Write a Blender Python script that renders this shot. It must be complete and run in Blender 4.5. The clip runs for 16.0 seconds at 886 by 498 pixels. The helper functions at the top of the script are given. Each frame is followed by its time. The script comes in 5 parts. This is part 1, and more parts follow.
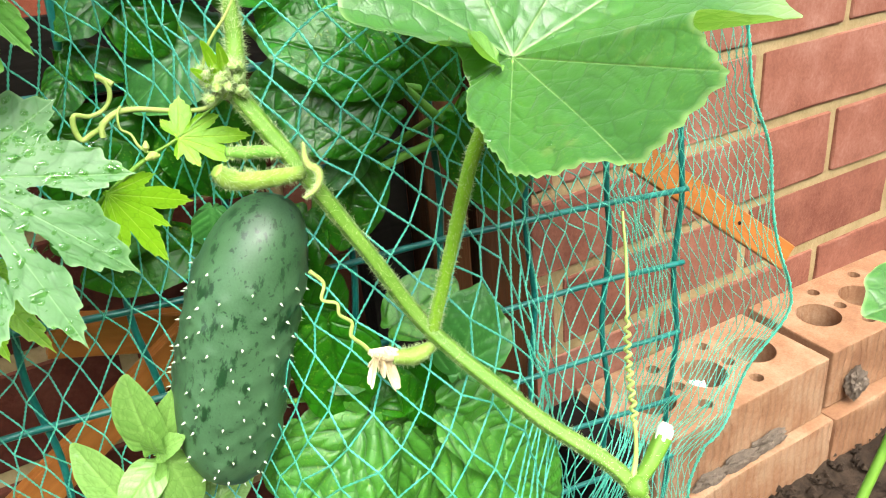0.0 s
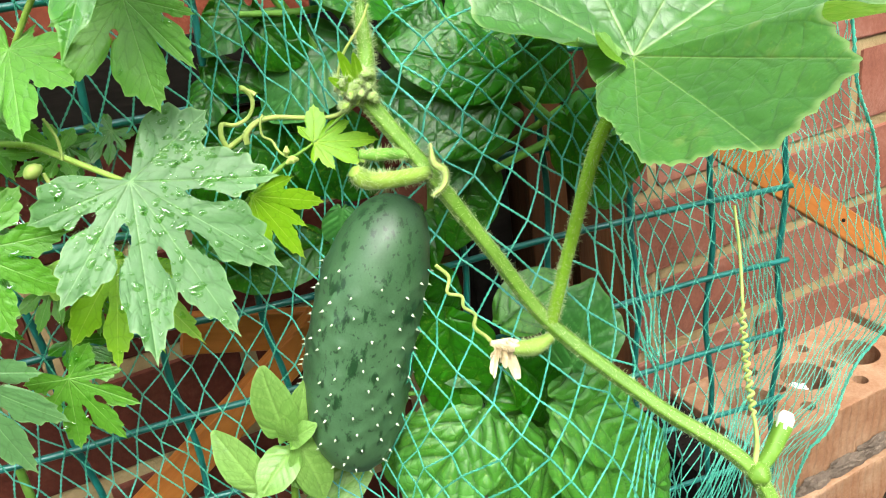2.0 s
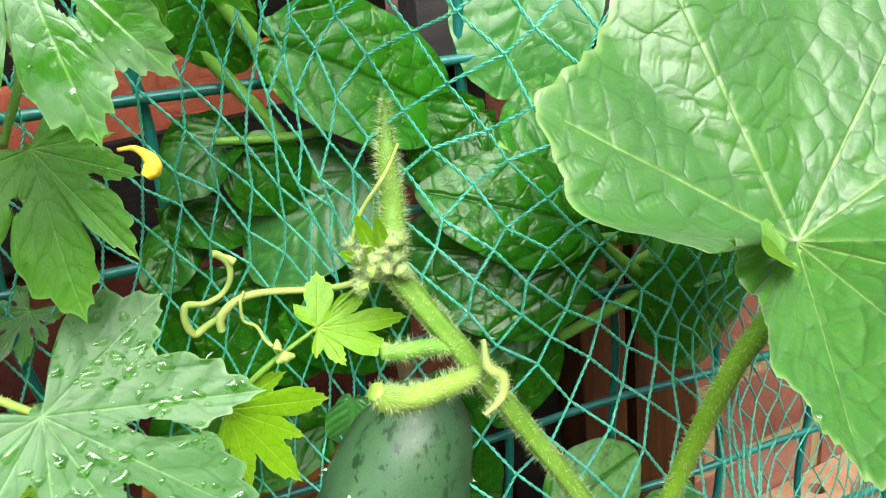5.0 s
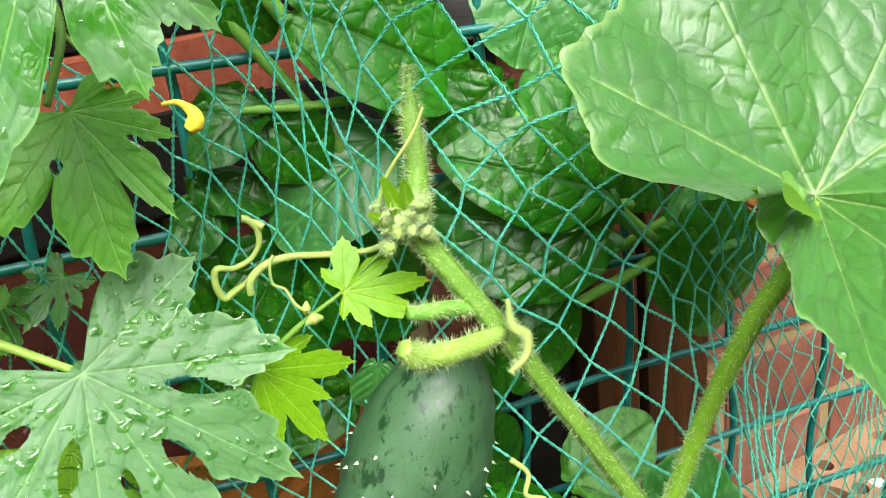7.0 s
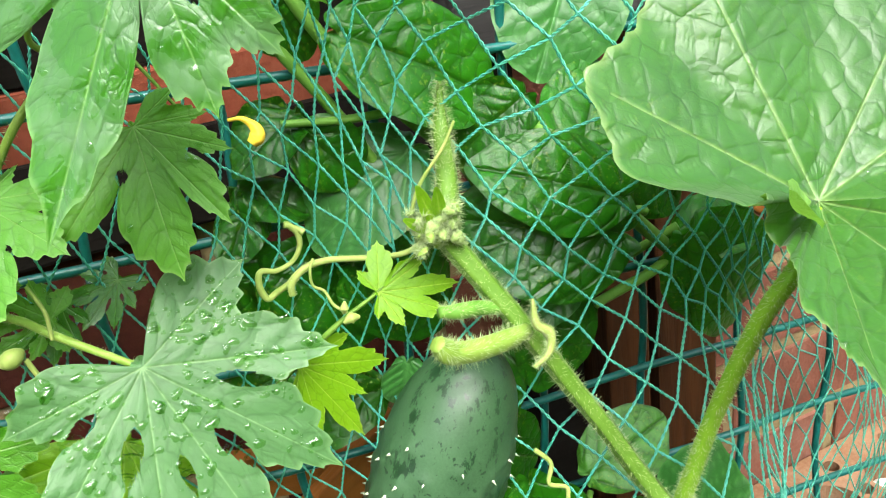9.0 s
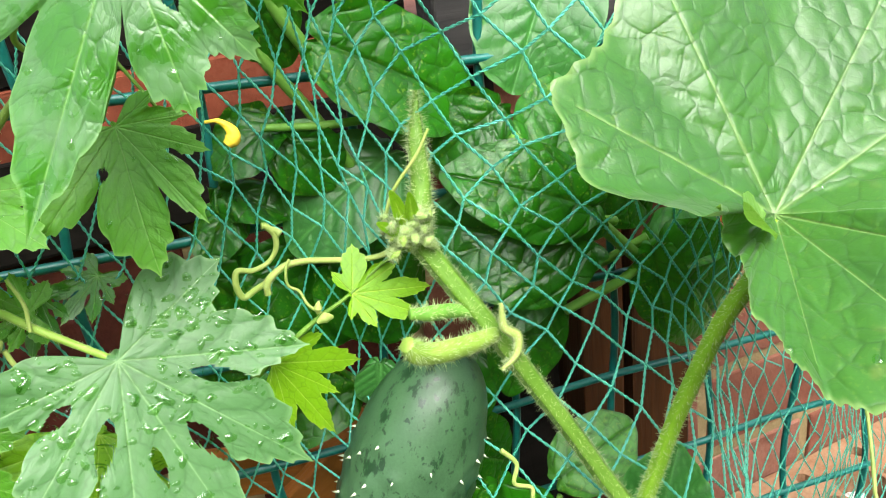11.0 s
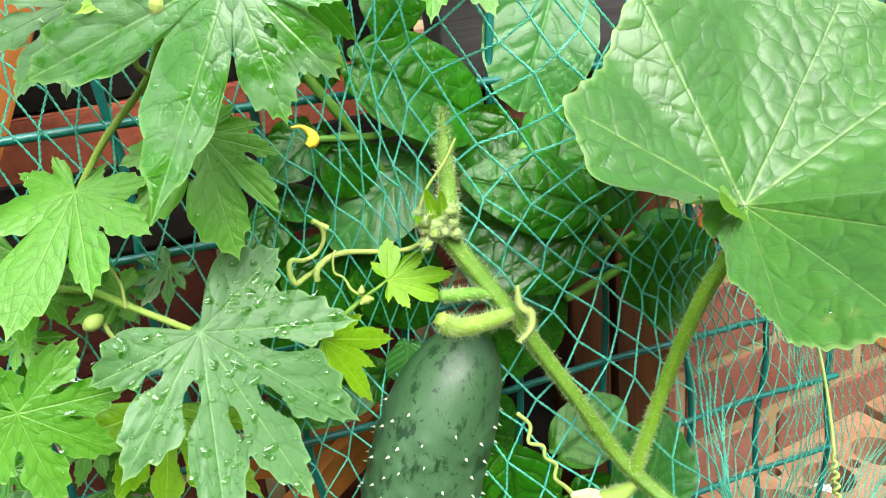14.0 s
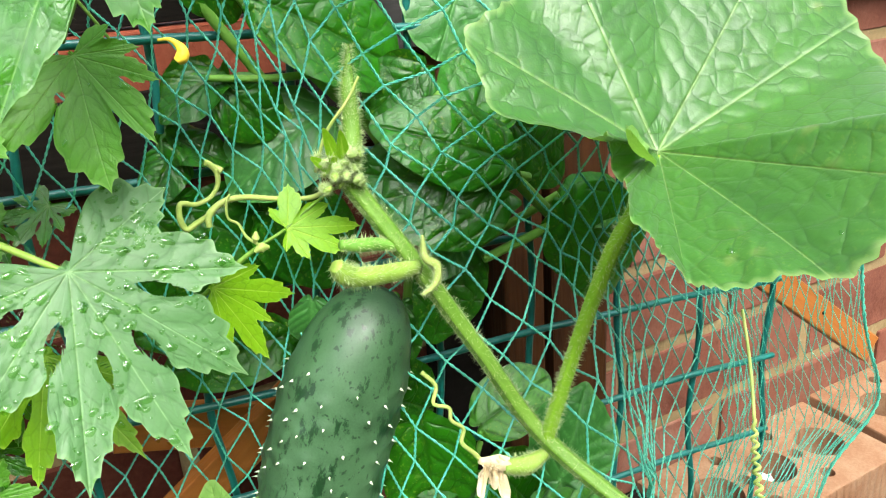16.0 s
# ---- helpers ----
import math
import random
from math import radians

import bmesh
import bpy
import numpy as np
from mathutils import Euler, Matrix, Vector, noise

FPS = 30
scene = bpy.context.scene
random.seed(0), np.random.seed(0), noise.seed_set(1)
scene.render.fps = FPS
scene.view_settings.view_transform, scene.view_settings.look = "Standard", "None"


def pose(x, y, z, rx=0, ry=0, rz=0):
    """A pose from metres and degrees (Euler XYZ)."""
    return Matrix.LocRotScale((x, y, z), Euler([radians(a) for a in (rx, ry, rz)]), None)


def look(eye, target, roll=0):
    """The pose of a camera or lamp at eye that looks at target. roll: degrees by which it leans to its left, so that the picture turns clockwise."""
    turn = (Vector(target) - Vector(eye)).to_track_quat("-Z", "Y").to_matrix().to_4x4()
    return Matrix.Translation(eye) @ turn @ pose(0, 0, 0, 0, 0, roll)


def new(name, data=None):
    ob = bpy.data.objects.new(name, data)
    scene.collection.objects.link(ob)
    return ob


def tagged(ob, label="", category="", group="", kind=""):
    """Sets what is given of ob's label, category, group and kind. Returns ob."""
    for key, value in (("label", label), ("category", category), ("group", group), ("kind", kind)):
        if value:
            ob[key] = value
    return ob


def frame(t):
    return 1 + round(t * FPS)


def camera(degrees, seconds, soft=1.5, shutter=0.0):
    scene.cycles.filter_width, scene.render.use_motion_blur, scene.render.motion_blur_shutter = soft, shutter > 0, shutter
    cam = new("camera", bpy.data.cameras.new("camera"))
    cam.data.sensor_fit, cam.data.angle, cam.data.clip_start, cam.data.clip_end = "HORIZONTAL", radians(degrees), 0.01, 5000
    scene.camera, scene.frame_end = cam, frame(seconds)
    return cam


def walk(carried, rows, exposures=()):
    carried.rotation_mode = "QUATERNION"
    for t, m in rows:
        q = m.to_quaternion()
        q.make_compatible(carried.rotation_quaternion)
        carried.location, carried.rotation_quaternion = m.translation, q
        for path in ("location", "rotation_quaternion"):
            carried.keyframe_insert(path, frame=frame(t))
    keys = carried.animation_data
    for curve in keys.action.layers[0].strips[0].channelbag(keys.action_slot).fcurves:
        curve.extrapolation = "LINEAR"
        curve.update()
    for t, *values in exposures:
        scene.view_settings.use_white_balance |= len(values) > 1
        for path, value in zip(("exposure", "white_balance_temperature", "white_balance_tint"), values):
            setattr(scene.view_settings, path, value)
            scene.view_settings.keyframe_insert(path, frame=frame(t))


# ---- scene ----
cam = camera(57.8, 16.0, soft=1.1)
EXPOSURE = [(0.0, 2.48), (1.0, 2.34), (2.0, 2.27), (16.0, 2.19)]
PATH = [
    (0, (-0.585, -0.477, 0.56), (0.256, 1.111, -0.319), -5.1),
    (0.5, (-0.589, -0.477, 0.584), (0.18, 1.159, -0.272), -5.7),
    (1, (-0.597, -0.484, 0.556), (0.114, 1.186, -0.284), -6.7),
    (1.5, (-0.591, -0.494, 0.551), (0.106, 1.181, -0.291), -7.7),
    (2, (-0.613, -0.483, 0.562), (0.084, 1.198, -0.267), -8.2),
    (2.5, (-0.619, -0.398, 0.6), (0.133, 1.236, -0.274), -5.1),
    (3, (-0.591, -0.344, 0.605), (0.14, 1.288, -0.29), -4.7),
    (3.5, (-0.569, -0.338, 0.603), (0.141, 1.305, -0.289), -5.2),
    (4, (-0.568, -0.345, 0.606), (0.142, 1.307, -0.269), -5.8),
    (4.5, (-0.569, -0.358, 0.607), (0.134, 1.312, -0.24), -6.8),
    (5, (-0.574, -0.367, 0.585), (0.133, 1.314, -0.236), -7.3),
    (5.2, (-0.572, -0.37, 0.582), (0.108, 1.311, -0.26), -7.9),
    (7.3, (-0.587, -0.373, 0.579), (0.116, 1.307, -0.248), -8.0),
    (7.5, (-0.588, -0.377, 0.581), (0.109, 1.307, -0.244), -8.0),
    (8, (-0.592, -0.38, 0.583), (0.103, 1.305, -0.239), -8.4),
    (8.5, (-0.594, -0.384, 0.582), (0.099, 1.303, -0.239), -8.4),
    (9, (-0.599, -0.384, 0.586), (0.1, 1.306, -0.224), -8.2),
    (11.3, (-0.597, -0.399, 0.587), (0.128, 1.292, -0.199), -6.4),
    (11.5, (-0.599, -0.403, 0.59), (0.122, 1.291, -0.193), -6.3),
    (12, (-0.606, -0.407, 0.599), (0.111, 1.288, -0.183), -6.2),
    (12.5, (-0.606, -0.42, 0.607), (0.112, 1.278, -0.167), -6.2),
    (13, (-0.62, -0.427, 0.615), (0.123, 1.265, -0.149), -6.1),
    (13.5, (-0.631, -0.425, 0.601), (0.142, 1.261, -0.146), -6.2),
    (14, (-0.637, -0.429, 0.594), (0.174, 1.246, -0.137), -6.1),
    (14.5, (-0.633, -0.431, 0.588), (0.198, 1.232, -0.149), -6.2),
    (15, (-0.648, -0.417, 0.581), (0.205, 1.242, -0.14), -5.3),
    (15.5, (-0.635, -0.416, 0.57), (0.219, 1.244, -0.148), -4.9),
    (16, (-0.612, -0.432, 0.566), (0.264, 1.211, -0.164), -4.1),
]
walk(cam, [(t, look(eye, target, roll)) for t, eye, target, roll in PATH], exposures=EXPOSURE)

# ---- light ----
world = bpy.data.worlds.new("overcast")
scene.world = world
world.use_nodes = True
wn = world.node_tree
sky = wn.nodes.new("ShaderNodeTexSky")
sky.sky_type, sky.sun_disc = "NISHITA", False
sky.sun_elevation, sky.sun_rotation = radians(53), radians(188)
sky.air_density, sky.dust_density, sky.ozone_density = 1.0, 4.0, 1.0
grey, cloud = wn.nodes.new("ShaderNodeRGBToBW"), wn.nodes.new("ShaderNodeMix")
cloud.data_type = "RGBA"
cloud.inputs[0].default_value = 0.6
wn.links.new(sky.outputs[0], grey.inputs[0])
wn.links.new(sky.outputs[0], cloud.inputs[6])
wn.links.new(grey.outputs[0], cloud.inputs[7])
wn.links.new(cloud.outputs[2], wn.nodes["Background"].inputs[0])
wn.nodes["Background"].inputs[1].default_value = 0.14
sun = new("sun", bpy.data.lights.new("sun", "SUN"))
sun.data.energy, sun.data.angle, sun.data.color = 1.3, radians(60), (1.0, 0.98, 0.95)
sun.matrix_world = look((-0.75, -2.6, 3.8), (-0.4, -0.1, 0.4))
scene.view_settings.exposure = 2.33


# ---- materials ----
def material(name):
    m = bpy.data.materials.new(name)
    m.use_nodes = True
    t = m.node_tree
    return m, t, t.nodes["Principled BSDF"], t.nodes["Material Output"]


def node(t, kind, **values):
    n = t.nodes.new(kind)
    for key, value in values.items():
        n.inputs[key.replace("_", " ")].default_value = value
    return n


def coords(t, scale=(1, 1, 1)):
    c, m = t.nodes.new("ShaderNodeTexCoord"), t.nodes.new("ShaderNodeMapping")
    m.inputs["Scale"].default_value = scale
    t.links.new(c.outputs["Object"], m.inputs[0])
    return m.outputs[0]


def noise_tex(t, vec, scale, detail=4.0, rough=0.55):
    n = node(t, "ShaderNodeTexNoise", Scale=scale, Detail=detail, Roughness=rough)
    t.links.new(vec, n.inputs["Vector"])
    return n.outputs["Fac"]


def ramp(t, fac, stops):
    r = t.nodes.new("ShaderNodeValToRGB")
    e = r.color_ramp.elements
    while len(e) < len(stops):
        e.new(0.5)
    for el, (at, c) in zip(e, stops):
        el.position, el.color = at, (*c, 1)
    t.links.new(fac, r.inputs[0])
    return r.outputs[0]


def mix(t, fac, a, b, kind="MIX"):
    m = t.nodes.new("ShaderNodeMix")
    m.data_type, m.blend_type = "RGBA", kind
    for socket, v in ((m.inputs[0], fac), (m.inputs[6], a), (m.inputs[7], b)):
        if isinstance(v, (int, float)):
            socket.default_value = v
        elif isinstance(v, tuple):
            socket.default_value = (*v, 1)
        else:
            t.links.new(v, socket)
    return m.outputs[2]


def math_node(t, op, a, b=0.0):
    m = t.nodes.new("ShaderNodeMath")
    m.operation = op
    for socket, v in zip(m.inputs, (a, b)):
        if isinstance(v, (int, float)):
            socket.default_value = v
        else:
            t.links.new(v, socket)
    return m.outputs[0]


def bump(t, height, strength, distance, below=None):
    b = node(t, "ShaderNodeBump", Strength=strength, Distance=distance)
    t.links.new(height, b.inputs["Height"])
    if below is not None:
        t.links.new(below, b.inputs["Normal"])
    return b.outputs["Normal"]


def leaf_material(name, dark, light, vein, rough=0.4, cell=170.0, puff=0.5, glow=0.3, coat=0.0, spots=0.0, sheen=0.0, spec=0.45, stipple=0.0, lines_tint=0.42, warp=0.4, swell=2.4, iso=0.0, pallor=None):
    m, t, p, out = material(name)
    v = coords(t)
    big, fine = noise_tex(t, v, 28.0), noise_tex(t, v, 420.0, 3.0)
    rnd = t.nodes.new("ShaderNodeObjectInfo").outputs["Random"]
    base = ramp(t, math_node(t, "ADD", math_node(t, "MULTIPLY", big, 0.8), math_node(t, "MULTIPLY", rnd, 0.25)), [(0.25, dark), (0.75, light)])
    base = mix(t, math_node(t, "MULTIPLY", fine, 0.35), base, tuple(0.6 * c for c in dark))
    at = t.nodes.new("ShaderNodeAttribute")
    at.attribute_name = "vein"
    base = mix(t, math_node(t, "MULTIPLY", at.outputs["Fac"], 0.75), base, vein)
    field = t.nodes.new("ShaderNodeCombineXYZ")
    for i, key in enumerate(("along", "across")):
        a = t.nodes.new("ShaderNodeAttribute")
        a.attribute_name = key
        t.links.new(math_node(t, "ADD", a.outputs["Fac"], math_node(t, "MULTIPLY", noise_tex(t, v, 100.0 + 40 * i, 2.0), warp)), field.inputs[i])
    warped = field.outputs[0]
    if iso:  # blisters of even size instead of cells that follow the veins
        warped = mix(t, 0.004, v, noise_tex(t, v, 70.0, 2.0), "ADD")
    lines = node(t, "ShaderNodeTexVoronoi", Scale=iso or 1.0, Randomness=0.9 if iso else 0.75)
    lines.voronoi_dimensions = "3D" if iso else "2D"
    lines.feature = "DISTANCE_TO_EDGE"
    t.links.new(warped, lines.inputs["Vector"])
    x = math_node(t, "MINIMUM", math_node(t, "MULTIPLY", lines.outputs["Distance"], swell), 1.0)
    hill = math_node(t, "MULTIPLY", math_node(t, "MULTIPLY", x, x), math_node(t, "SUBTRACT", 3.0, math_node(t, "MULTIPLY", x, 2.0)))
    edge = math_node(t, "MINIMUM", math_node(t, "MULTIPLY", lines.outputs["Distance"], 13.0), 1.0)
    net_lines = node(t, "ShaderNodeTexVoronoi", Scale=3.2 * (iso or 1.0), Randomness=0.9)
    net_lines.voronoi_dimensions, net_lines.feature = "3D" if iso else "2D", "DISTANCE_TO_EDGE"
    t.links.new(warped, net_lines.inputs["Vector"])
    thin = math_node(t, "MINIMUM", math_node(t, "MULTIPLY", net_lines.outputs["Distance"], 7.0), 1.0)
    fine_cells = node(t, "ShaderNodeTexVoronoi", Scale=cell * 3.3)
    t.links.new(mix(t, 0.006, v, noise_tex(t, v, 160.0), "ADD"), fine_cells.inputs["Vector"])
    small = math_node(t, "SUBTRACT", 1.0, fine_cells.outputs["Distance"])
    # shade in the grooves between cells is darkened into the base colour
    base = mix(t, math_node(t, "MULTIPLY", math_node(t, "SUBTRACT", 1.0, edge), lines_tint), base, tuple(0.55 * c for c in dark))
    base = mix(t, math_node(t, "MULTIPLY", math_node(t, "SUBTRACT", 1.0, thin), 0.17), base, tuple(0.7 * c for c in dark))
    rim = t.nodes.new("ShaderNodeAttribute")
    rim.attribute_name = "rim"
    base = mix(t, math_node(t, "MULTIPLY", rim.outputs["Fac"], 0.6), base, vein)
    if spots:
        sp = noise_tex(t, v, 55.0, 2.0)
        base = mix(t, ramp(t, sp, [(0.70, (0, 0, 0)), (0.76, (spots, spots, spots))]), base, (0.42, 0.36, 0.12))
    if stipple:
        st = ramp(t, noise_tex(t, v, 650.0, 1.0), [(0.60, (0, 0, 0)), (0.68, (stipple, stipple, stipple))])
        st = mix(t, 1.0, st, ramp(t, noise_tex(t, v, 40.0, 3.0), [(0.42, (0, 0, 0)), (0.62, (1, 1, 1))]), "MULTIPLY")
        base = mix(t, st, base, (0.26, 0.38, 0.03))
    p.inputs["Roughness"].default_value = rough
    if pallor:  # pale noise patches mixed over the base, rougher where they lie
        patch = math_node(t, "ADD", noise_tex(t, v, 48.0, 5.0, 0.55), math_node(t, "MULTIPLY", noise_tex(t, v, 130.0, 3.0), 0.25))
        patch_mask = ramp(t, patch, [(0.47, (1, 1, 1)), (0.69, (0, 0, 0))])
        base = mix(t, math_node(t, "MULTIPLY", patch_mask, 0.42), base, pallor)
        t.links.new(ramp(t, patch_mask, [(0.0, (rough * 0.7, rough * 0.7, rough * 0.7)), (1.0, (0.5, 0.5, 0.5))]), p.inputs["Roughness"])
    t.links.new(base, p.inputs["Base Color"])
    p.inputs["Specular IOR Level"].default_value = spec
    p.inputs["Sheen Weight"].default_value, p.inputs["Sheen Roughness"].default_value = sheen, 0.5
    p.inputs["Coat Weight"].default_value = coat
    p.inputs["Coat Roughness"].default_value = 0.12
    n = bump(t, hill, puff, 0.0012)
    n = bump(t, edge, min(1.0, puff * 2.0), 0.0003, n)
    n = bump(t, thin, min(1.0, puff * (0.7 if iso else 1.6)), 0.00022, n)
    n = bump(t, small, puff * 0.5, 0.0004, n)
    n = bump(t, fine, 0.15, 0.0003, n)
    t.links.new(n, p.inputs["Normal"])
    tr = t.nodes.new("ShaderNodeBsdfTranslucent")
    t.links.new(mix(t, 0.5, base, (0.28, 0.60, 0.03)), tr.inputs["Color"])
    ms = t.nodes.new("ShaderNodeMixShader")
    ms.inputs[0].default_value = glow
    t.links.new(p.outputs[0], ms.inputs[1])
    t.links.new(tr.outputs[0], ms.inputs[2])
    t.links.new(ms.outputs[0], out.inputs["Surface"])
    return m


def rough_material(name, stops, scale, rough, relief, stretch=(1, 1, 1), fine=300.0, spec=0.22, metal=0.0, vary=0.0, combed=False):
    m, t, p, out = material(name)
    v = coords(t, stretch)
    a, b = noise_tex(t, v, scale, 6.0, 0.6), noise_tex(t, v, fine, 4.0, 0.6)
    f = math_node(t, "ADD", math_node(t, "MULTIPLY", a, 0.7), math_node(t, "MULTIPLY", b, 0.3))
    if vary:
        rnd = t.nodes.new("ShaderNodeObjectInfo").outputs["Random"]
        f = math_node(t, "ADD", f, math_node(t, "MULTIPLY", math_node(t, "SUBTRACT", rnd, 0.5), vary))
    t.links.new(ramp(t, f, stops), p.inputs["Base Color"])
    p.inputs["Roughness"].default_value, p.inputs["Metallic"].default_value = rough, metal
    p.inputs["Specular IOR Level"].default_value = spec
    n = bump(t, b, 0.5, relief, bump(t, a, 0.5, relief * 3))
    if combed:  # drag marks of the die down the long faces
        xyz, facing = t.nodes.new("ShaderNodeSeparateXYZ"), t.nodes.new("ShaderNodeSeparateXYZ")
        t.links.new(v, xyz.inputs[0])
        t.links.new(t.nodes.new("ShaderNodeNewGeometry").outputs["Normal"], facing.inputs[0])
        wave = math_node(t, "SINE", math_node(t, "ADD", math_node(t, "MULTIPLY", xyz.outputs[0], 330.0), math_node(t, "MULTIPLY", a, 5.0)))
        comb = math_node(t, "MULTIPLY", math_node(t, "POWER", math_node(t, "ABSOLUTE", wave), 6.0), math_node(t, "POWER", math_node(t, "ABSOLUTE", facing.outputs[1]), 4.0))
        n = bump(t, comb, 0.8, -0.0016, n)
    t.links.new(n, p.inputs["Normal"])
    return m


CUCUMBER_LEAF = leaf_material("cucumber_leaf", (0.0120, 0.092, 0.0040), (0.048, 0.200, 0.011), (0.24, 0.38, 0.11), 0.37, 150.0, 0.19, 0.36, 0.0, 0.15, 0.16, 0.68, 0.15, 0.36, 0.22, 2.4, 104.0)
MELON_LEAF = leaf_material("melon_leaf", (0.0533, 0.1591, 0.0430), (0.0877, 0.2150, 0.0705), (0.18, 0.34, 0.12), 0.45, 230.0, 0.06, 0.25, 0.03, 0.0, 0.08, 0.40)
MELON_FRESH = leaf_material("melon_leaf_fresh", (0.0600, 0.2400, 0.0110), (0.1120, 0.3400, 0.0260), (0.21, 0.40, 0.09), 0.40, 230.0, 0.12, 0.40, 0.0)
MELON_DARK = leaf_material("melon_leaf_dark", (0.0110, 0.0979, 0.0021), (0.0310, 0.1854, 0.0052), (0.12, 0.28, 0.04), 0.26, 230.0, 0.10, 0.25, 0.1)
YOUNG_LEAF = leaf_material("young_leaf", (0.1596, 0.3914, 0.0043), (0.2520, 0.5150, 0.0108), (0.40, 0.60, 0.07), 0.42, 300.0, 0.08, 0.4, 0.0)
SPINACH_LEAF = leaf_material("spinach_leaf", (0.0050, 0.0720, 0.0009), (0.0190, 0.1750, 0.0036), (0.010, 0.055, 0.002), 0.31, 130.0, 0.28, 0.16, 0.0, 0.08, 0.0, 0.34, 0.3, 0.45, 0.3, 2.4, 115.0)
SPINACH_PALE = leaf_material("spinach_leaf_matt", (0.0130, 0.100, 0.0110), (0.0330, 0.165, 0.0250), (0.07, 0.23, 0.05), 0.34, 130.0, 0.08, 0.12, 0.0, 0.0, 0.05, 0.36, 0.0, 0.25, 0.3, 2.4, 160.0)
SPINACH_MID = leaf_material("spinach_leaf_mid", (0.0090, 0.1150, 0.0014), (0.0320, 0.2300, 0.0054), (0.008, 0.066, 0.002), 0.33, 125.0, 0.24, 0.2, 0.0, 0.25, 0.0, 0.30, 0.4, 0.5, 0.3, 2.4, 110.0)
SPINACH_LIGHT = leaf_material("spinach_leaf_light", (0.0300, 0.1650, 0.0080), (0.0800, 0.3050, 0.0260), (0.006, 0.055, 0.002), 0.44, 120.0, 0.15, 0.16, 0.0, 0.15, 0.04, 0.50, 0.3, 0.4, 0.3, 2.4, 150.0)
MELON_WET = leaf_material("melon_leaf_wet", (0.0199, 0.1372, 0.0019), (0.0496, 0.2225, 0.0082), (0.17, 0.36, 0.08), 0.30, 230.0, 0.14, 0.25, 0.1, 0.0, 0.2, 0.6, pallor=(0.190, 0.300, 0.185))
BASIL_LEAF = leaf_material("basil_leaf", (0.130, 0.300, 0.0500), (0.215, 0.400, 0.0950), (0.24, 0.44, 0.10), 0.36, 200.0, 0.10, 0.35, 0.05)
STEM = rough_material("stem_green", [(0.3, (0.070, 0.175, 0.012)), (0.7, (0.135, 0.255, 0.034))], 60, 0.45, 0.0006, (1, 1, 1))
LEAF_STALK = rough_material("leaf_stalk_green", [(0.3, (0.110, 0.270, 0.010)), (0.7, (0.200, 0.380, 0.026))], 60, 0.42, 0.0006, (1, 1, 1))
DARK_STEM = rough_material("stem_dark", [(0.3, (0.07, 0.20, 0.022)), (0.7, (0.155, 0.33, 0.050))], 60, 0.45, 0.0006)
HAIR = rough_material("plant_hair", [(0.3, (0.27, 0.38, 0.13)), (0.7, (0.42, 0.52, 0.26))], 60, 0.5, 0.0)
PRICKLE = rough_material("prickle", [(0.3, (0.50, 0.58, 0.38)), (0.7, (0.66, 0.72, 0.54))], 60, 0.5, 0.0)
TENDRIL = rough_material("tendril", [(0.3, (0.22, 0.32, 0.065)), (0.7, (0.34, 0.41, 0.12))], 90, 0.45, 0.0003)
BUD = rough_material("pale_bud", [(0.3, (0.19, 0.31, 0.07)), (0.7, (0.33, 0.45, 0.15))], 120, 0.6, 0.0006)
YOUNG_FRUIT = rough_material("young_fruit", [(0.3, (0.15, 0.27, 0.03)), (0.7, (0.24, 0.36, 0.07))], 80, 0.4, 0.0006)
PETAL = rough_material("withered_petal", [(0.3, (0.42, 0.32, 0.14)), (0.7, (0.66, 0.60, 0.42))], 90, 0.6, 0.001)
YELLOW = rough_material("yellow_petal", [(0.3, (0.55, 0.36, 0.01)), (0.7, (0.66, 0.54, 0.06))], 90, 0.5, 0.0006)
CUT = rough_material("cut_pith", [(0.3, (0.42, 0.50, 0.33)), (0.7, (0.62, 0.66, 0.54))], 200, 0.6, 0.0006)
NET = rough_material("net_twine", [(0.3, (0.015, 0.235, 0.145)), (0.7, (0.095, 0.45, 0.325))], 500, 0.36, 0.0002, spec=0.5)
WIRE = rough_material("coated_wire", [(0.3, (0.002, 0.075, 0.060)), (0.7, (0.008, 0.15, 0.125))], 80, 0.32, 0.0002, spec=0.5)
BRICK = rough_material("red_brick", [(0.25, (0.110, 0.035, 0.020)), (0.5, (0.175, 0.066, 0.040)), (0.75, (0.245, 0.122, 0.085))], 30, 0.85, 0.0012, fine=260, vary=0.22)
ENGINEER = rough_material("perforated_brick", [(0.25, (0.125, 0.052, 0.024)), (0.5, (0.215, 0.110, 0.055)), (0.78, (0.32, 0.215, 0.130))], 26, 0.8, 0.0014, fine=380, vary=0.15, combed=True)
MORTAR = rough_material("mortar", [(0.3, (0.18, 0.130, 0.056)), (0.7, (0.29, 0.220, 0.11))], 40, 0.9, 0.0015)
RUBBLE = rough_material("mortar_crumbs", [(0.3, (0.05, 0.038, 0.028)), (0.7, (0.16, 0.125, 0.09))], 90, 0.95, 0.002)
PLASTER = rough_material("white_mortar", [(0.3, (0.45, 0.44, 0.40)), (0.7, (0.68, 0.67, 0.63))], 90, 0.9, 0.001)
SOIL = rough_material("soil", [(0.3, (0.009, 0.006, 0.004)), (0.7, (0.050, 0.034, 0.022))], 90, 0.95, 0.004, fine=420, spec=0.1)
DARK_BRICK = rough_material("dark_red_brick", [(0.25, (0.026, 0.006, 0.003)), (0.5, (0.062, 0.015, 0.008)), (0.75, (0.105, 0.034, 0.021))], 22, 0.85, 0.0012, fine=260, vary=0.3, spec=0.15)
